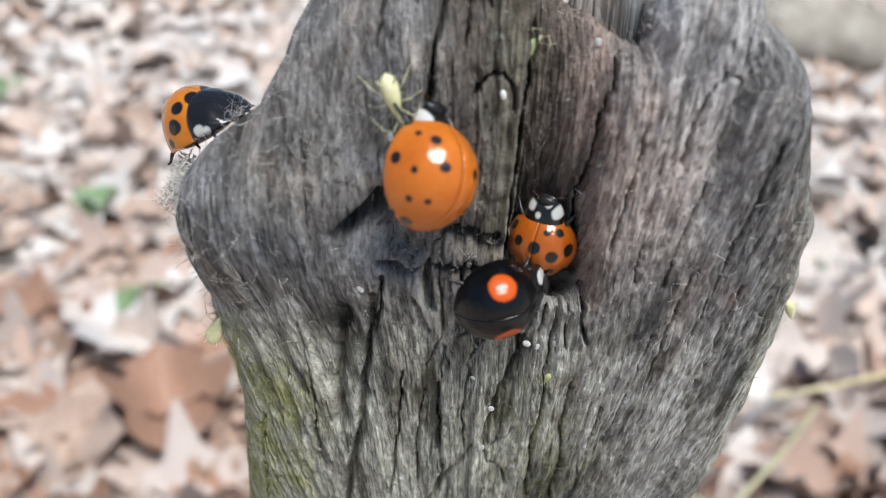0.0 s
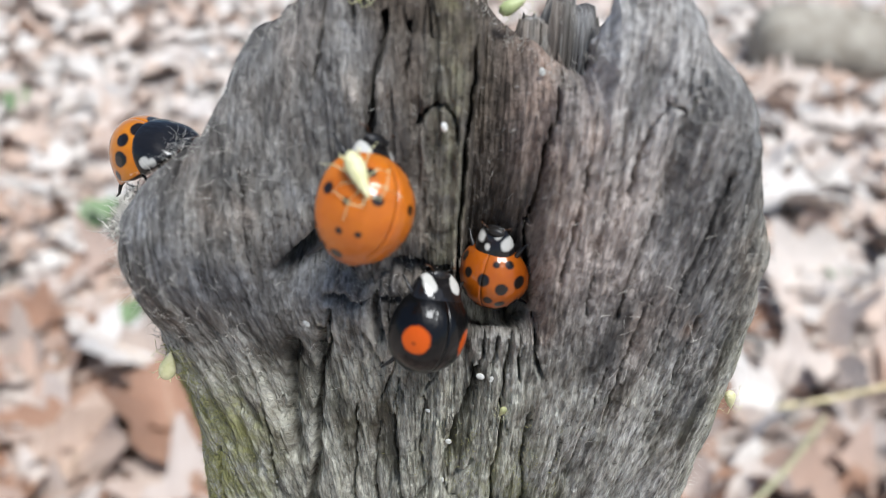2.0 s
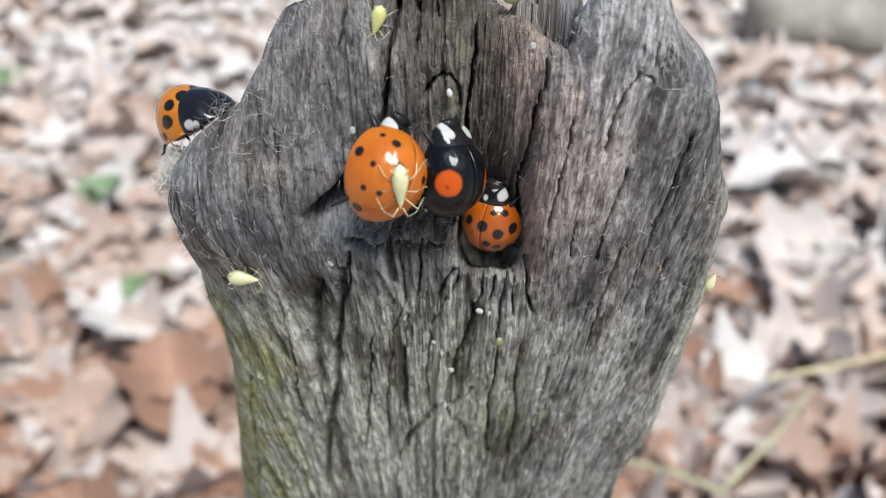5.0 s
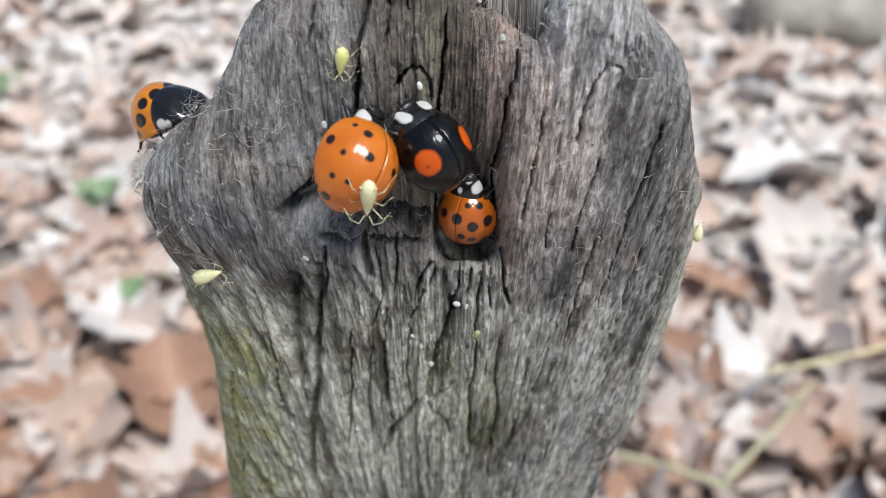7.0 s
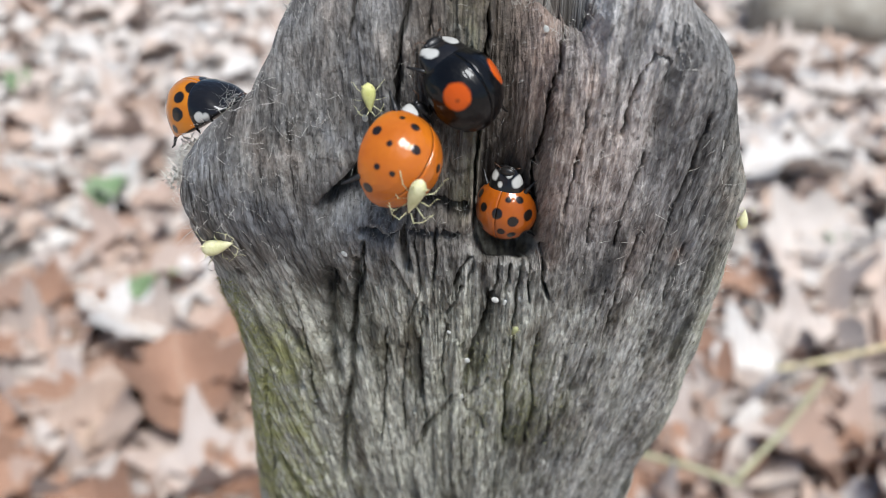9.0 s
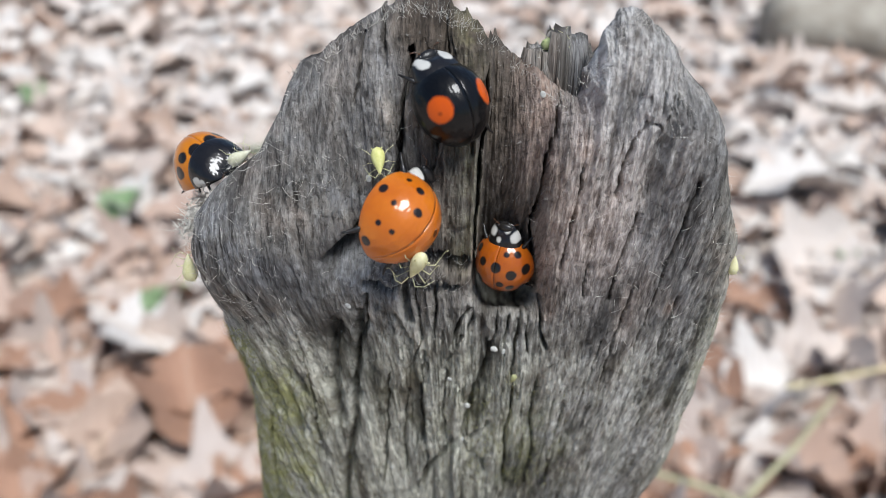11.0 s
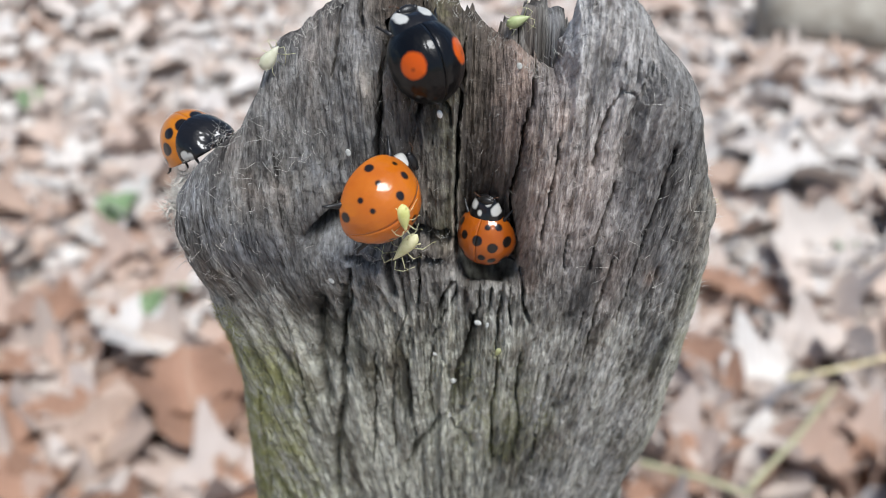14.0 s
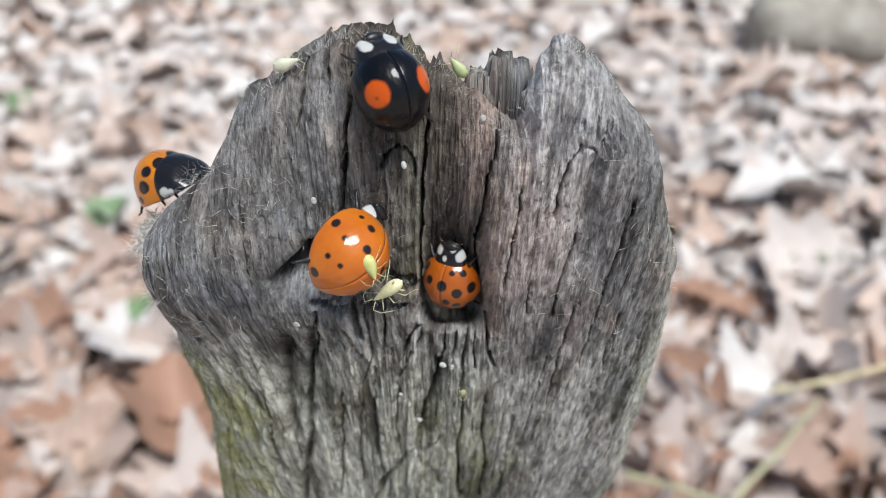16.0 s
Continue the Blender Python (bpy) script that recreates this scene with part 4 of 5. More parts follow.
PALE_TINTS = ((0.0, (0.42, 0.3, 0.23)), (0.1, (0.52, 0.39, 0.31)), (0.24, (0.61, 0.51, 0.44)), (0.4, (0.66, 0.59, 0.53)), (0.58, (0.67, 0.63, 0.58)), (0.76, (0.7, 0.67, 0.63)), (0.88, (0.6, 0.46, 0.37)), (1.0, (0.67, 0.645, 0.61)))
BROWN_TINTS = ((0.0, (0.3, 0.19, 0.14)), (0.14, (0.42, 0.29, 0.22)), (0.28, (0.5, 0.37, 0.3)), (0.44, (0.56, 0.47, 0.41)), (0.6, (0.48, 0.42, 0.38)), (0.76, (0.62, 0.55, 0.49)), (0.88, (0.44, 0.3, 0.22)), (1.0, (0.58, 0.54, 0.5)))


def leaf_material(name, island, tints=PALE_TINTS):
    m, n, l, p = material(name, 0.62, 0.35)
    if island:
        rnd = n.new("ShaderNodeNewGeometry").outputs["Random Per Island"]
    else:
        rnd = n.new("ShaderNodeObjectInfo").outputs["Random"]
    tint = ramp(n, l, rnd, tints)
    tc = n.new("ShaderNodeTexCoord").outputs["Object"]
    no = tex_noise(n, l, tc, 60.0, 5, 0.65)
    veins = n.new("ShaderNodeTexWave")
    veins.inputs["Scale"].default_value = 55.0
    veins.inputs["Distortion"].default_value = 2.5
    l.new(tc, veins.inputs["Vector"])
    c = mix(n, l, ramp(n, l, no, ((0.35, (0.3, 0.3, 0.3)), (0.6, (0, 0, 0)))), tint, (0.34, 0.24, 0.19))
    c = mix(n, l, maths(n, l, "MULTIPLY", veins.outputs["Fac"], 0.18), c, (0.3, 0.2, 0.14))
    l.new(c, p.inputs["Base Color"])
    p.inputs["Subsurface Weight"].default_value = 0.0
    bump(n, l, p, no, 0.5, 0.002)
    return m


GROUND, LEAF, LEAF_BED = ground_material(), leaf_material("dry_leaf", False), leaf_material("leaf_bed", True)
NEAR_LEAF, NEAR_BED = leaf_material("brown_dry_leaf", False, BROWN_TINTS), leaf_material("brown_leaf_bed", True, BROWN_TINTS)
BROWN_LEAF = plain("brown_leaf", (0.26, 0.14, 0.09), (0.46, 0.28, 0.19), 45, 0.6, 0.35, relief=0.002)
GREEN_LEAF = plain("green_leaf", (0.12, 0.19, 0.09), (0.24, 0.32, 0.16), 40, 0.55, 0.4)
STRAW = plain("straw", (0.55, 0.44, 0.22), (0.72, 0.62, 0.38), 60, 0.6, 0.4)
STEM = plain("green_stem", (0.36, 0.34, 0.2), (0.52, 0.48, 0.3), 60, 0.6, 0.4)
RIB = plain("leaf_rib", (0.42, 0.31, 0.22), (0.6, 0.48, 0.37), 80, 0.6, 0.4)
TWIG = plain("bare_twig", (0.36, 0.33, 0.3), (0.58, 0.54, 0.5), 80, 0.8, 0.3, relief=0.001)
LOG = plain("mossy_bark", (0.22, 0.19, 0.15), (0.46, 0.42, 0.35), 30, 0.9, 0.2, relief=0.006)


def hills(x, y):
    return 0.012 * (fbm(x * 3.1, y * 3.1, 101, 3) - 0.5) * np.clip(np.hypot(x, y) * 4, 0, 1)


def ground():
    r = np.concatenate([np.linspace(0, 2.4, 60), np.geomspace(2.6, 400, 26)])
    n = 96
    verts = [(0, 0, 0)]
    for q in r[1:]:
        for i in range(n):
            a = 2 * math.pi * i / n
            x, y = q * math.cos(a), q * math.sin(a)
            verts.append((x, y, float(hills(x, y)) if q < 3 else 0.0))
    faces = [(0, 1 + i, 1 + (i + 1) % n) for i in range(n)]
    for k in range(len(r) - 2):
        for i in range(n):
            a, b = 1 + k * n + i, 1 + k * n + (i + 1) % n
            faces.append((a, a + n, b + n, b))
    ob = mesh_object("ground", verts, faces, GROUND)
    tagged(ob, "brown forest soil under dry leaf litter", "ground", kind="structure")


ground()


def leaf_shape(kind, seed):
    """A curled dead leaf about 1 long, as vertices and faces."""
    rnd = random.Random(seed)
    na, nw = 14, 8
    curl, fold, twist, droop = rnd.uniform(-0.5, 1.5), rnd.uniform(0.1, 0.6), rnd.uniform(-0.7, 0.7), rnd.uniform(-0.6, 0.7)
    verts, faces = [], []
    for a in range(na + 1):
        q = a / na
        w = math.sin(math.pi * q ** 0.85) ** 0.8 if 0 < q < 1 else 0.0
        if kind == 0:
            w *= 0.3 * (1 + 0.04 * math.sin(q * 60))
        elif kind == 1:
            w *= 0.3 * (1 + 0.38 * math.sin(q * 25 + 0.6))
        elif kind == 2:
            w *= 0.42 * (1 + 0.22 * math.sin(q * 16))
        else:
            w *= 0.2
        w = max(w, 0.008)
        for b in range(nw + 1):
            s = 2 * b / nw - 1
            x, y = s * w, q - 0.5
            z = fold * abs(s) * w + curl * 0.28 * (s * w * 2) ** 2 + droop * (q - 0.5) ** 2 * 0.9 + twist * s * w * (q - 0.5)
            z += 0.05 * math.sin(9 * q + seed) * s + 0.03 * math.sin(23 * q + 2 * seed) * abs(s) + 0.012 * (b == nw // 2) - 0.012 * (b % 2) * (1 - abs(s))
            verts.append((x, y, z))
    lo = min(v[2] for v in verts)
    verts = [(x, y, z - lo * 0.8) for x, y, z in verts]
    for a in range(na):
        for b in range(nw):
            k = a * (nw + 1) + b
            faces.append((k, k + 1, k + nw + 2, k + nw + 1))
    return verts, faces


SHAPES = [leaf_shape(k, 10 * k + s) for k in range(4) for s in range(4)]


def leaf_mesh(k, mat):
    verts, faces = SHAPES[k]
    me = bpy.data.meshes.new("leaf")
    t = 0.006
    both_sides = verts + [(x, y, z - t) for x, y, z in verts]
    off = len(verts)
    me.from_pydata(both_sides, [], faces + [tuple(off + i for i in f[::-1]) for f in faces])
    me.materials.append(mat)
    me.polygons.foreach_set("use_smooth", [True] * len(me.polygons))
    me.update()
    return me


LEAF_MESHES = [leaf_mesh(k, LEAF) for k in range(len(SHAPES))] + [leaf_mesh(k, NEAR_LEAF) for k in range(len(SHAPES))]
GREEN_MESH = leaf_mesh(1, GREEN_LEAF)
BROWN_MESHES = [leaf_mesh(k, BROWN_LEAF) for k in (0, 2, 5, 8, 9, 10)]


def rib_mesh(k, name, stalk):
    """The raised middle vein of a leaf shape, or the stalk at its foot."""
    verts = SHAPES[k][0]
    mid = [Vector(verts[a * 9 + 4]) + Vector((0, 0, 0.004)) for a in range(15)]
    if stalk:
        d = (mid[0] - mid[2]).normalized()
        line = [mid[0] + d * 0.07 * q + Vector((0.012 * q * q * (-1) ** k, 0, 0.006 * q)) for q in range(5)]
        radii = [0.011, 0.009, 0.008, 0.009, 0.012]
    else:
        line, radii = mid, [0.011 - 0.0006 * q for q in range(15)]
    bm = bmesh.new()
    tube(bm, line, radii, 5)
    me = bpy.data.meshes.new(name)
    bm.to_mesh(me)
    bm.free()
    me.materials.append(RIB)
    return me


RIB_MESHES = [rib_mesh(k, "midrib", False) for k in range(len(SHAPES))]
STALK_MESHES = [rib_mesh(k, "stalk", True) for k in range(len(SHAPES))]


def leaf(mesh, x, y, size, turn, tip=0.0, lean=0.0, lift=0.0, label="curled dry brown leaf lying on the litter"):
    ob = new("dead_leaf", mesh)
    ob.matrix_basis = pose(x, y, float(hills(x, y)) + 0.004 + lift, tip, lean, turn) @ Matrix.Diagonal((size, size, size, 1))
    for name, meshes in (("midrib", RIB_MESHES), ("stalk", STALK_MESHES)):
        piece = new(name, meshes[LEAF_MESHES.index(mesh) % 16 if mesh in LEAF_MESHES else (0, 2, 5, 8, 9, 10)[BROWN_MESHES.index(mesh)]])
        piece.parent = ob
    tagged(ob, label, "leaf", "leaves of the litter")
    return ob


def litter():
    rnd = random.Random(23)
    # leaves that stand out
    for x, y, size, turn in ((-0.285, 0.245, 0.07, 70), (-0.125, 0.225, 0.06, 140), (-0.31, 0.3, 0.08, 200), (-0.24, 0.215, 0.07, -30), (-0.145, 0.335, 0.06, 100), (0.16, 0.33, 0.065, 30), (0.3, 0.27, 0.07, 160), (0.22, 0.41, 0.06, 80), (-0.38, 0.42, 0.08, 20), (0.42, 0.5, 0.08, 250), (-0.2, 0.2, 0.05, 40), (-0.17, 0.19, 0.05, 210), (-0.26, 0.27, 0.05, 120), (-0.3, 0.37, 0.05, 75), (-0.2, 0.3, 0.045, 300), (-0.11, 0.2, 0.05, 15), (0.17, 0.25, 0.05, 330), (0.25, 0.23, 0.055, 50)):
        leaf(BROWN_MESHES[int(abs(turn)) % 6], x, y, size, turn, 8, -6, 0.011, "curled chestnut-brown dry leaf on the litter")
    leaf(BROWN_MESHES[3], -0.168, 0.282, 0.078, 25, 14, 8, 0.024, "large reddish-brown dry leaf, slightly curled")
    leaf(LEAF_MESHES[9], -0.215, 0.262, 0.085, -15, 10, -10, 0.012, "pale tan dry leaf with curled edges")
    leaf(LEAF_MESHES[5], -0.225, 0.345, 0.1, 65, 5, 12, 0.014, "pale lobed dry leaf lying on top")
    leaf(LEAF_MESHES[10], 0.285, 0.465, 0.09, -50, 8, 10, 0.015, "large silvery-white dry leaf")
    leaf(LEAF_MESHES[11], 0.35, 0.79, 0.07, 80, 4, 0, 0.012, "pale pinkish dry leaf, edge raised")
    leaf(LEAF_MESHES[6], 0.3, 0.56, 0.11, 100, 6, 6, 0.02, "silvery-white lobed dry leaf")
    for x, y, s in ((-0.305, 0.515, 0.05), (-0.232, 0.385, 0.032), (-0.215, 0.395, 0.028), (-0.5, 0.75, 0.05), (-0.2, 0.62, 0.05), (0.31, 0.47, 0.03)):
        ob = new("green_leaf", GREEN_MESH)
        ob.matrix_basis = pose(x, y, float(hills(x, y)) + 0.02, 12, 8, rnd.uniform(0, 360)) @ Matrix.Diagonal((s, s, s, 1))
        tagged(ob, "small green leaf among dry litter", "leaf", "green leaves in the litter")
    count = 0
    while count < 285:
        y = 0.06 + 0.95 * rnd.random() ** 0.9
        x = rnd.uniform(-1, 1) * (0.16 + 0.62 * y)
        if x * x + y * y < 0.0025:
            continue
        leaf(rnd.choice(BROWN_MESHES if y < 0.42 and rnd.random() < 0.4 else LEAF_MESHES[16:] if y + 0.4 * x < 0.47 + 0.15 * rnd.random() else LEAF_MESHES[:16]), x, y, rnd.uniform(0.038, 0.07), rnd.uniform(0, 360), rnd.uniform(-14, 14), rnd.uniform(-14, 14), rnd.uniform(0.002, 0.01))
        count += 1
    # the bed of leaves below and beyond
    verts, faces, brown = [], [], []
    for k in range(7600):
        if k < 4800:
            y = rnd.uniform(-0.25, 1.3)
            x = rnd.uniform(-1, 1) * (0.3 + 0.7 * max(0, y))
        else:
            a, q = rnd.uniform(0, 2 * math.pi), 0.3 + 3.2 * rnd.random() ** 0.6
            x, y = q * math.cos(a), q * math.sin(a)
            if k % 3:
                y = abs(y)
        if math.hypot(x, y) < 0.05:
            continue
        vs, fs = SHAPES[rnd.randrange(16)]
        s = rnd.uniform(0.034, 0.074) if k < 4800 else rnd.uniform(0.05, 0.09)
        flat = 15 - 9 * min(1, max(0, (math.hypot(x, y) - 0.35) / 0.4))
        m = pose(x, y, float(hills(x, y)) + rnd.uniform(0.001, 0.012), rnd.uniform(-flat, flat), rnd.uniform(-flat, flat), rnd.uniform(0, 360)) @ Matrix.Diagonal((s, s, s * (0.5 + 0.033 * flat), 1))
        mat = np.array(m)
        pts = np.array(vs) @ mat[:3, :3].T + mat[:3, 3]
        base = len(verts)
        verts.extend(map(tuple, pts))
        faces.extend(tuple(base + i for i in f) for f in fs)
        brown.extend([int(math.hypot(x, y) + 0.3 * x < 0.32 + 0.28 * rnd.random())] * len(fs))
    ob = mesh_object("leaf_litter", verts, faces, LEAF_BED)
    ob.data.materials.append(NEAR_BED)
    ob.data.polygons.foreach_set("material_index", np.array(brown, dtype=np.int32))
    tagged(ob, "deep layer of dry tan and brown leaves", "leaf litter", kind="stuff")


litter()


def stick(name, label, category, points, radius, mat, group=""):
    bm = bmesh.new()
    n = len(points)
    fine, radii = [], []
    for k in range(n - 1):
        a, b = Vector(points[k]), Vector(points[k + 1])
        for q in range(6):
            w = q / 6
            wob = 0.12 * radius * math.sin(5 * (k + w) + 1)
            fine.append(a.lerp(b, w) + Vector((wob, 0, wob)))
            radii.append(radius * (1 - 0.35 * (k + w) / n) * (1 + 0.1 * math.sin(9 * (k + w))))
    fine.append(Vector(points[-1]))
    radii.append(radius * 0.6)
    tube(bm, fine, radii, 10)
    ob = part(name, bm, mat, None)
    return tagged(ob, label, category, group)


stick("straw", "pale yellow dry straw across the leaves", "straw", [(0.197, 0.294, 0.045), (0.235, 0.3, 0.05), (0.309, 0.328, 0.045)], 0.0017, STRAW)
stick("stem", "long greenish dry stem on the litter", "stem", [(0.15, 0.214, 0.042), (0.184, 0.243, 0.05), (0.225, 0.289, 0.045)], 0.0018, STEM)
stick("stem", "greenish bent stem on the litter", "stem", [(0.097, 0.233, 0.04), (0.124, 0.221, 0.045), (0.153, 0.212, 0.04)], 0.0018, STEM)
stick("twig", "bare pale grey twig on dry leaves", "twig", [(-0.55, 0.57, 0.02), (-0.42, 0.555, 0.03), (-0.34, 0.55, 0.02)], 0.007, TWIG)
stick("twig", "thin dark twig among the leaves", "twig", [(0.16, 0.44, 0.02), (0.24, 0.43, 0.022), (0.33, 0.44, 0.018)], 0.003, TWIG)


def log():
    bm = bmesh.new()
    rows = []
    for k in range(30):
        q = k / 29
        c = Vector((0.4 + 0.55 * q, 1.0 - 0.1 * q, 0.035))
        row = []
        for i in range(24):
            a = 2 * math.pi * i / 24
            r = 0.052 * (1 + 0.3 * (float(lattice(i * 0.35 if i < 12 else (24 - i) * 0.35, k * 0.3, 120)) - 0.5)) * (1 if 0 < k < 29 else 0.7)
            row.append(bm.verts.new(c + Vector((0.18 * r * math.cos(a), r * math.cos(a), r * math.sin(a)))))
        rows.append(row)
    for r0, r1 in zip(rows, rows[1:]):
        for i in range(24):
            bm.faces.new((r0[i], r0[(i + 1) % 24], r1[(i + 1) % 24], r1[i]))
    bm.faces.new(rows[0][::-1])
    bm.faces.new(rows[-1])
    ob = part("fallen_log", bm, LOG, None)
    tagged(ob, "grey-green mossy fallen log on dry leaves", "log")


log()


# ---- what moves ----
def seat(x, y, z, turn, tilt=0.0, roll=0.0, nod=0.0):
    """A pose on the upright face, millimetres: turn to the right of up, tilt of the ground backwards, roll to the right."""
    return pose(x * MM, y * MM, z * MM, 90 - tilt, 0, 0) @ pose(0, 0, 0, 0, 0, -turn) @ pose(0, 0, 0, nod, roll, 0)


BIG_ROWS = [
    (0, -5.39, 354.05, 20), (0.5, -5.47, 353.97, 20), (1, -5.44, 354.02, 20), (1.5, -5.45, 354.06, 20), (2, -5.54, 354.25, 22), (2.5, -5.63, 354.19, 24),
    (3, -5.35, 354.04, 25), (3.5, -5.40, 353.68, 26), (4, -5.38, 353.55, 26), (5, -5.42, 353.58, 26), (7.5, -5.31, 353.68, 26), (8.5, -5.20, 353.50, 25),
    (9, -5.21, 353.58, 25), (11.5, -5.23, 353.70, 31), (12.5, -5.05, 353.30, 33), (13.5, -5.24, 353.18, 33), (14.5, -5.11, 352.96, 32), (15.5, -5.22, 353.05, 28), (16, -4.83, 352.79, 27),
]
BLACK_ROWS = [
    (0, -1.16, 0.60, 345.70, 80, 3, 8), (0.5, -1.39, 0.60, 345.55, 74, 3, 10), (1, -1.81, 0.60, 346.22, 60, 3, 12), (1.5, -1.96, 0.60, 345.69, 45, 3, 13),
    (2, -2.02, 0.60, 346.16, 23, 3, 15), (2.5, -1.97, 0.70, 347.10, 15, 4, 16), (3, -1.68, 0.69, 349.33, 19, 6, 18), (3.5, -1.31, 0.79, 349.83, 20, 6, 23),
    (4, -1.48, 0.79, 351.04, 20, 7, 28), (4.5, -1.09, 0.89, 352.17, 12, 9, 28), (5, -0.82, 1.18, 352.87, 13, 10, 28), (7.5, -0.1, 2.0, 354.5, -32, 13, 16),
    (8, -0.45, 2.3, 355.9, -34, 15, 17), (8.5, -0.94, 2.46, 356.32, -36, 15, 17), (9, -1.24, 2.55, 357.23, -30, 16, 18), (11.5, -2.18, 3.53, 360.30, -22, 20, 18),
    (12, -2.29, 3.53, 360.32, -20, 20, 18), (12.5, -2.23, 3.53, 360.60, -18, 20, 18), (13, -2.20, 3.53, 360.77, -18, 20, 18), (13.5, -2.14, 3.53, 360.94, -18, 20, 18),
    (14, -2.12, 3.53, 361.17, -18, 20, 18), (14.5, -2.10, 3.53, 361.23, -18, 20, 18), (15, -2.25, 3.53, 361.80, -18, 20, 18), (15.5, -2.32, 3.53, 362.03, -18, 20, 18),
    (16, -1.94, 3.53, 362.84, -18, 20, 18),
]

RIDER_ROWS = [
    (0, -7.20, 1.9, 357.6, 162, 10), (0.5, -6.95, 1.8, 357.5, 160, 20), (1, -6.4, 0.4, 357.4, 155, 50), (1.5, -5.71, -1.0, 356.91, 150, 60), (2, -5.34, -1.58, 356.71, 155, 50), (2.5, -5.42, -1.83, 356.45, 165, 46),
    (3, -5.47, -2.16, 356.01, 172, 42), (3.5, -5.22, -2.1, 355.81, 175, 42), (4, -4.64, -2.54, 354.92, 175, 33), (4.5, -4.60, -2.77, 354.57, 175, 25), (5, -4.05, -2.7, 354.2, 178, 15),
    (7.5, -4.20, -2.99, 353.02, 190, -10), (8, -4.13, -2.96, 352.75, 195, -14), (8.5, -4.0, -2.96, 352.76, 197, -14), (9, -4.05, -3.06, 353.12, 198, -8), (10.5, -4.0, -2.95, 352.5, 199, -18),
    (11.5, -4.0, -1.4, 351.3, 200, -10), (12, -4.05, 0.2, 349.6, 200, 0), (12.5, -4.05, 0.9, 348.8, 205, 5), (13, -3.89, 1.1, 348.75, 210, 5), (13.5, -3.92, 1.1, 348.65, 215, 5),
    (14, -3.85, 1.1, 348.65, 220, 5), (14.5, -3.58, 1.1, 348.75, 225, 5), (15, -3.22, 1.2, 348.85, 225, 5), (15.5, -2.99, 1.2, 348.8, 230, 5), (16, -2.64, 1.2, 348.8, 230, 5),
]
CLIMBER_ROWS = [
    (0, -4.6, 8.6, 364.6, 195, 40), (1.5, -5.6, 7.1, 363.9, 195, 30), (3.5, -6.3, 5.5, 361.95, 195, 30), (5, -5.86, 4.2, 361.35, 195, 20), (7.5, -6.4, 2.7, 358.0, 185, 10), (8, -6.98, 2.4, 357.05, 180, 10),
    (8.5, -6.55, 2.2, 356.6, 178, 15), (9, -7.03, 2.0, 356.55, 175, 20), (11.5, -6.06, 0.3, 356.9, 170, 60), (12, -5.42, -0.5, 356.65, 168, 75), (12.5, -5.13, -0.5, 356.4, 165, 75),
    (13, -4.01, -1.54, 355.62, 165, 50), (13.5, -3.58, -1.96, 354.82, 168, 35), (14, -3.50, -2.78, 353.44, 172, 12), (14.5, -3.23, -2.52, 353.51, 185, 14), (15, -3.42, -2.4, 354.06, 180, 26),
    (15.5, -3.43, -2.55, 353.8, 170, 20), (16, -3.19, -2.73, 353.48, 160, 16),
]
FLANK_ROWS = [
    (0, -18.6, 1.9, 341.2, 20), (2, -18.2, 1.4, 341.5, 15), (3, -17.9, 1.2, 342.3, 30), (3.5, -16.4, 0.3, 344.0, 80), (4, -15.7, 0.6, 343.9, 100), (4.5, -15.7, 0.1, 344.9, 95), (5, -14.95, 0.1, 344.85, 95),
    (7.5, -16.6, 0.1, 344.75, 60), (8, -17.6, -0.2, 345.4, 50), (8.5, -17.25, -0.5, 346.1, 70), (9, -16.9, -0.9, 347.5, 75), (10, -19.0, 0.2, 347.5, 10),
    (11.5, -20.4, 2.6, 348.0, 0), (12.5, -20.8, 3.4, 347.6, 0), (14, -20.6, 7.0, 344.0, 0), (16, -20.2, 9.0, 342.0, 0),
]
EDGE_ROWS = [
    (0, 17.8, 3.0, 343.85, 160), (1.5, 17.9, 3.0, 340.5, 170), (3.5, 17.0, 3.0, 335.0, 120), (5, 17.8, 3.2, 343.5, 20), (9, 17.8, 3.2, 347.6, 0), (12.5, 17.3, 3.6, 349.0, 0), (16, 16.9, 5.0, 351.0, 0),
]
SHOULDER_ROWS = [
    (0, -18.5, 12, 347, 40), (9, -18.0, 9, 352.0, 40), (11.3, -16.3, 5, 355.1, 60), (12.5, -15.87, 5, 355.4, 50), (13, -14.3, 4.6, 357.4, 25), (13.5, -13.0, 4.6, 359.4, 30),
    (15, -10.8, 5.0, 361.8, 60), (16, -9.0, 6.0, 363.0, 70),
]
RIM_ROWS = [
    (0, -0.1, 4.6, 359.6, 40), (1, 0.9, 7.0, 361.9, 50), (1.5, 1.7, 8.6, 362.2, 60), (5, 2.6, 9.2, 361.6, 70), (9, 3.6, 9.5, 361.4, 80), (12.5, 4.7, 9.7, 361.6, 85), (14, 3.6, 8.6, 361.6, 70), (16, 1.9, 7.4, 362.4, -40),
]


def aim(x, y, z, ahead, up):
    """A pose in millimetres with the head along ahead and the back along up."""
    f, u = Vector(ahead).normalized(), Vector(up)
    r = f.cross(u).normalized()
    u = r.cross(f)
    m = Matrix((r, f, u)).transposed().to_4x4()
    return Matrix.Translation(Vector((x, y, z)) * MM) @ m


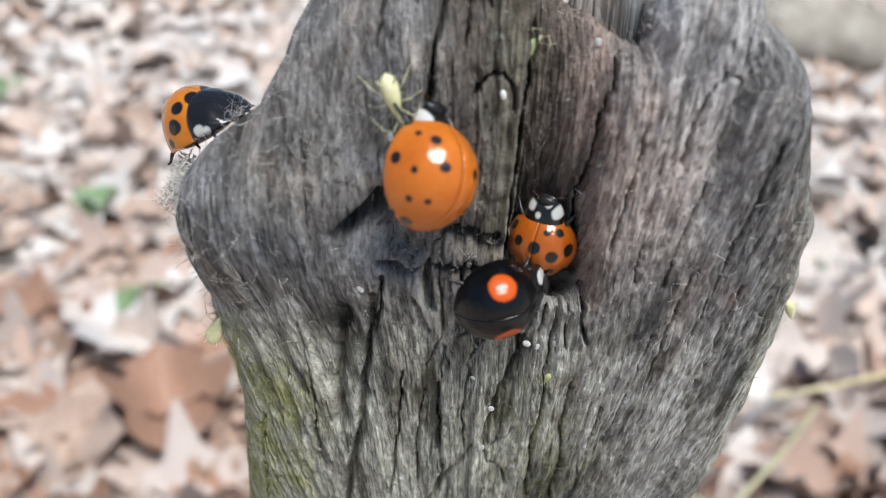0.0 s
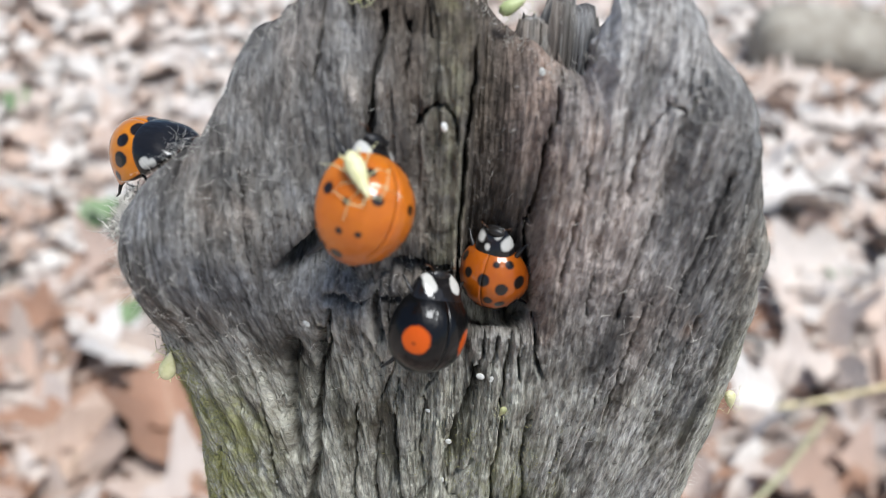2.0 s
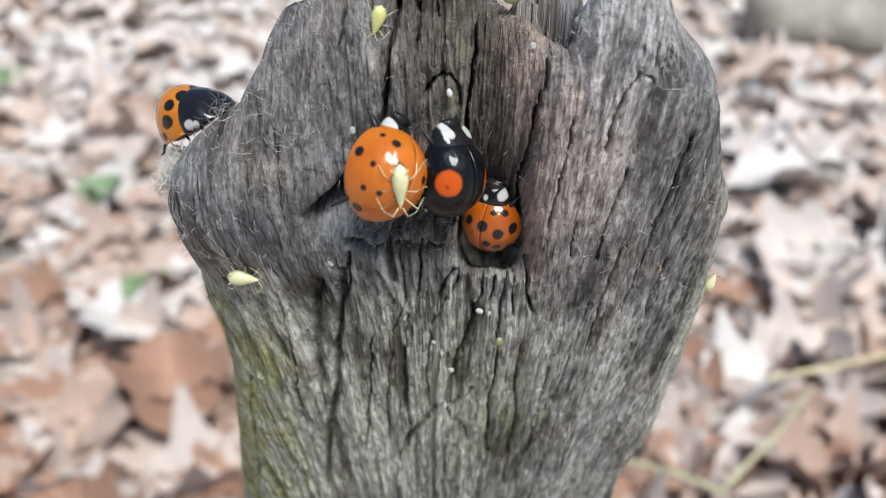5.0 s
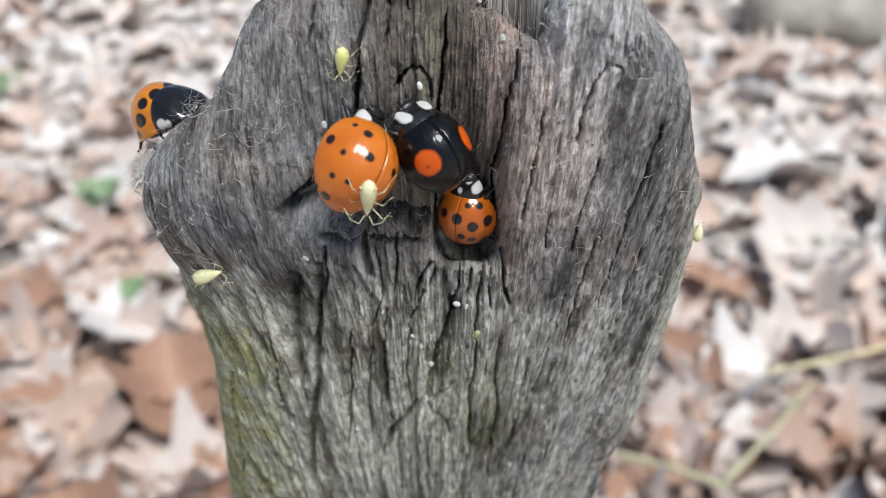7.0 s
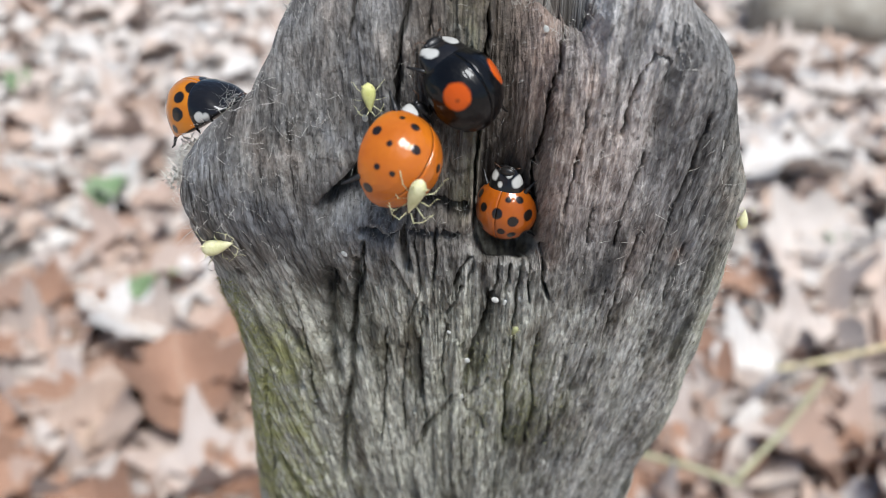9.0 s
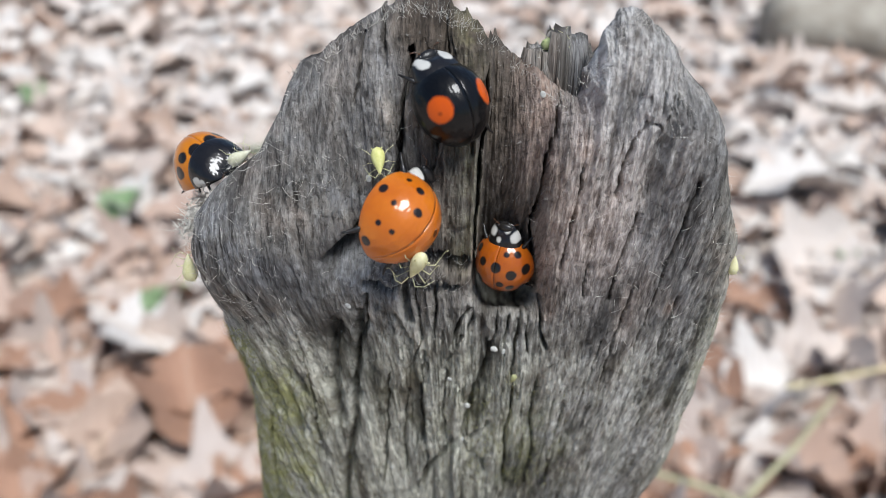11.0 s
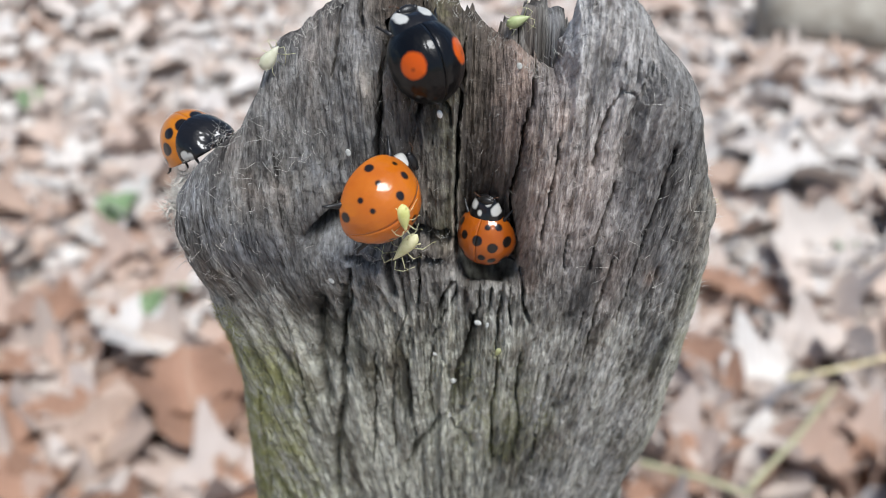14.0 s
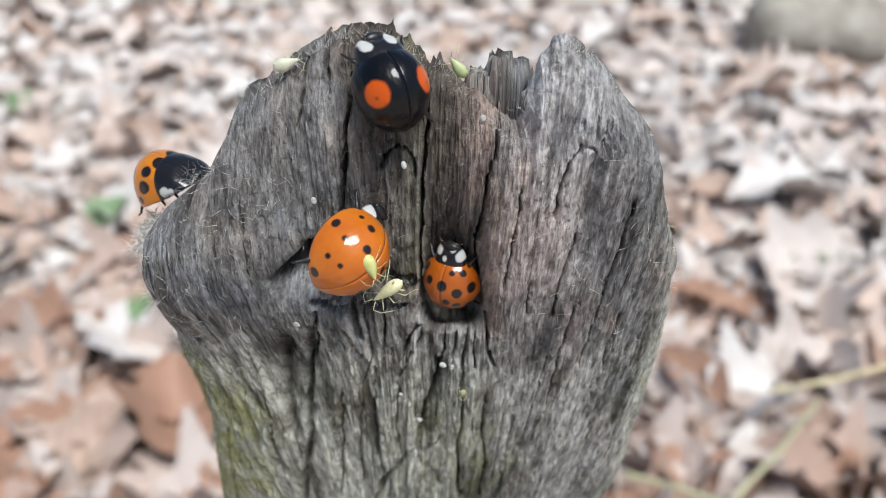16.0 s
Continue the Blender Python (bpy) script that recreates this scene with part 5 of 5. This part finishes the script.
SIDE_ROWS = [
    (0, -19.2, 8, 351.5, (0.80, -0.38, 0.58)), (5, -19.2, 8, 351.5, (0.82, -0.36, 0.58)), (7.5, -19.2, 8, 351.5, (0.78, -0.42, 0.54)), (9, -19.2, 8, 351.5, (0.80, -0.38, 0.56)),
    (11.5, -19.6, 8, 351.5, (0.59, -0.61, 0.36)), (13, -19.5, 8, 351.5, (0.61, -0.60, 0.38)), (14.5, -19.2, 8, 351.8, (0.70, -0.50, 0.46)), (16, -19.0, 8, 351.8, (0.80, -0.38, 0.50)),
]
small_bird.matrix_basis = seat(1.98, 4.1, 347.75, 2, 6, -24, 12)
aphid_rest.matrix_basis = seat(2.7, 0.45, 339.4, 200, 0)


def motions():
    walk(big_bird, [(t, seat(x - 0.35 - float(np.interp(t, (5, 12), (0, 0.25))), float(np.interp(t, (0, 5, 12), (0.2, -0.2, -0.5))), z - 0.15 + float(np.interp(t, (5, 12), (0, 0.4))), a + float(np.interp(t, (0, 3, 8, 12, 16), (8, 12, 22, 32, 38))), 6, float(np.interp(t, (0, 5, 12), (33, 28, 17))), float(np.interp(t, (0, 5, 12), (-36, -40, -44))))) for t, x, z, a in BIG_ROWS])
    walk(black_bird, [(t, seat(x + float(np.interp(t, (1, 2, 4, 5, 7.5, 8.5, 9, 12, 16), (-0.1, -0.35, -0.35, -0.85, -0.55, -0.1, -0.35, -0.3, -0.4))), y, z - float(np.interp(t, (1, 2, 3, 3.5, 4.5, 5, 7.5, 9, 14), (0, 0.3, 0.7, 0.6, 0.4, 0.2, 0.6, 0.5, 0.6))), a, tilt, roll + float(np.interp(t, (0, 1, 1.8, 3, 7.5, 12), (-14, -8, 10, 11, 20, 9))), float(np.interp(t, (2.5, 7.5, 14), (-24, -10, -6))))) for t, x, y, z, a, tilt, roll in BLACK_ROWS])
    walk(side_bird, [(t, aim(x, y, z, f, (-0.55, 0.2, 0.8))) for t, x, y, z, f in SIDE_ROWS])
    for thing, rows in ((aphid_rider, RIDER_ROWS), (aphid_climber, CLIMBER_ROWS)):
        walk(thing, [(t, seat(x, y, z, a, tilt)) for t, x, y, z, a, tilt in rows])
    for thing, rows in ((aphid_flank, FLANK_ROWS), (aphid_edge, EDGE_ROWS), (aphid_shoulder, SHOULDER_ROWS), (aphid_rim, RIM_ROWS)):
        walk(thing, [(t, seat(x, y, z, a, 10)) for t, x, y, z, a in rows])


motions()
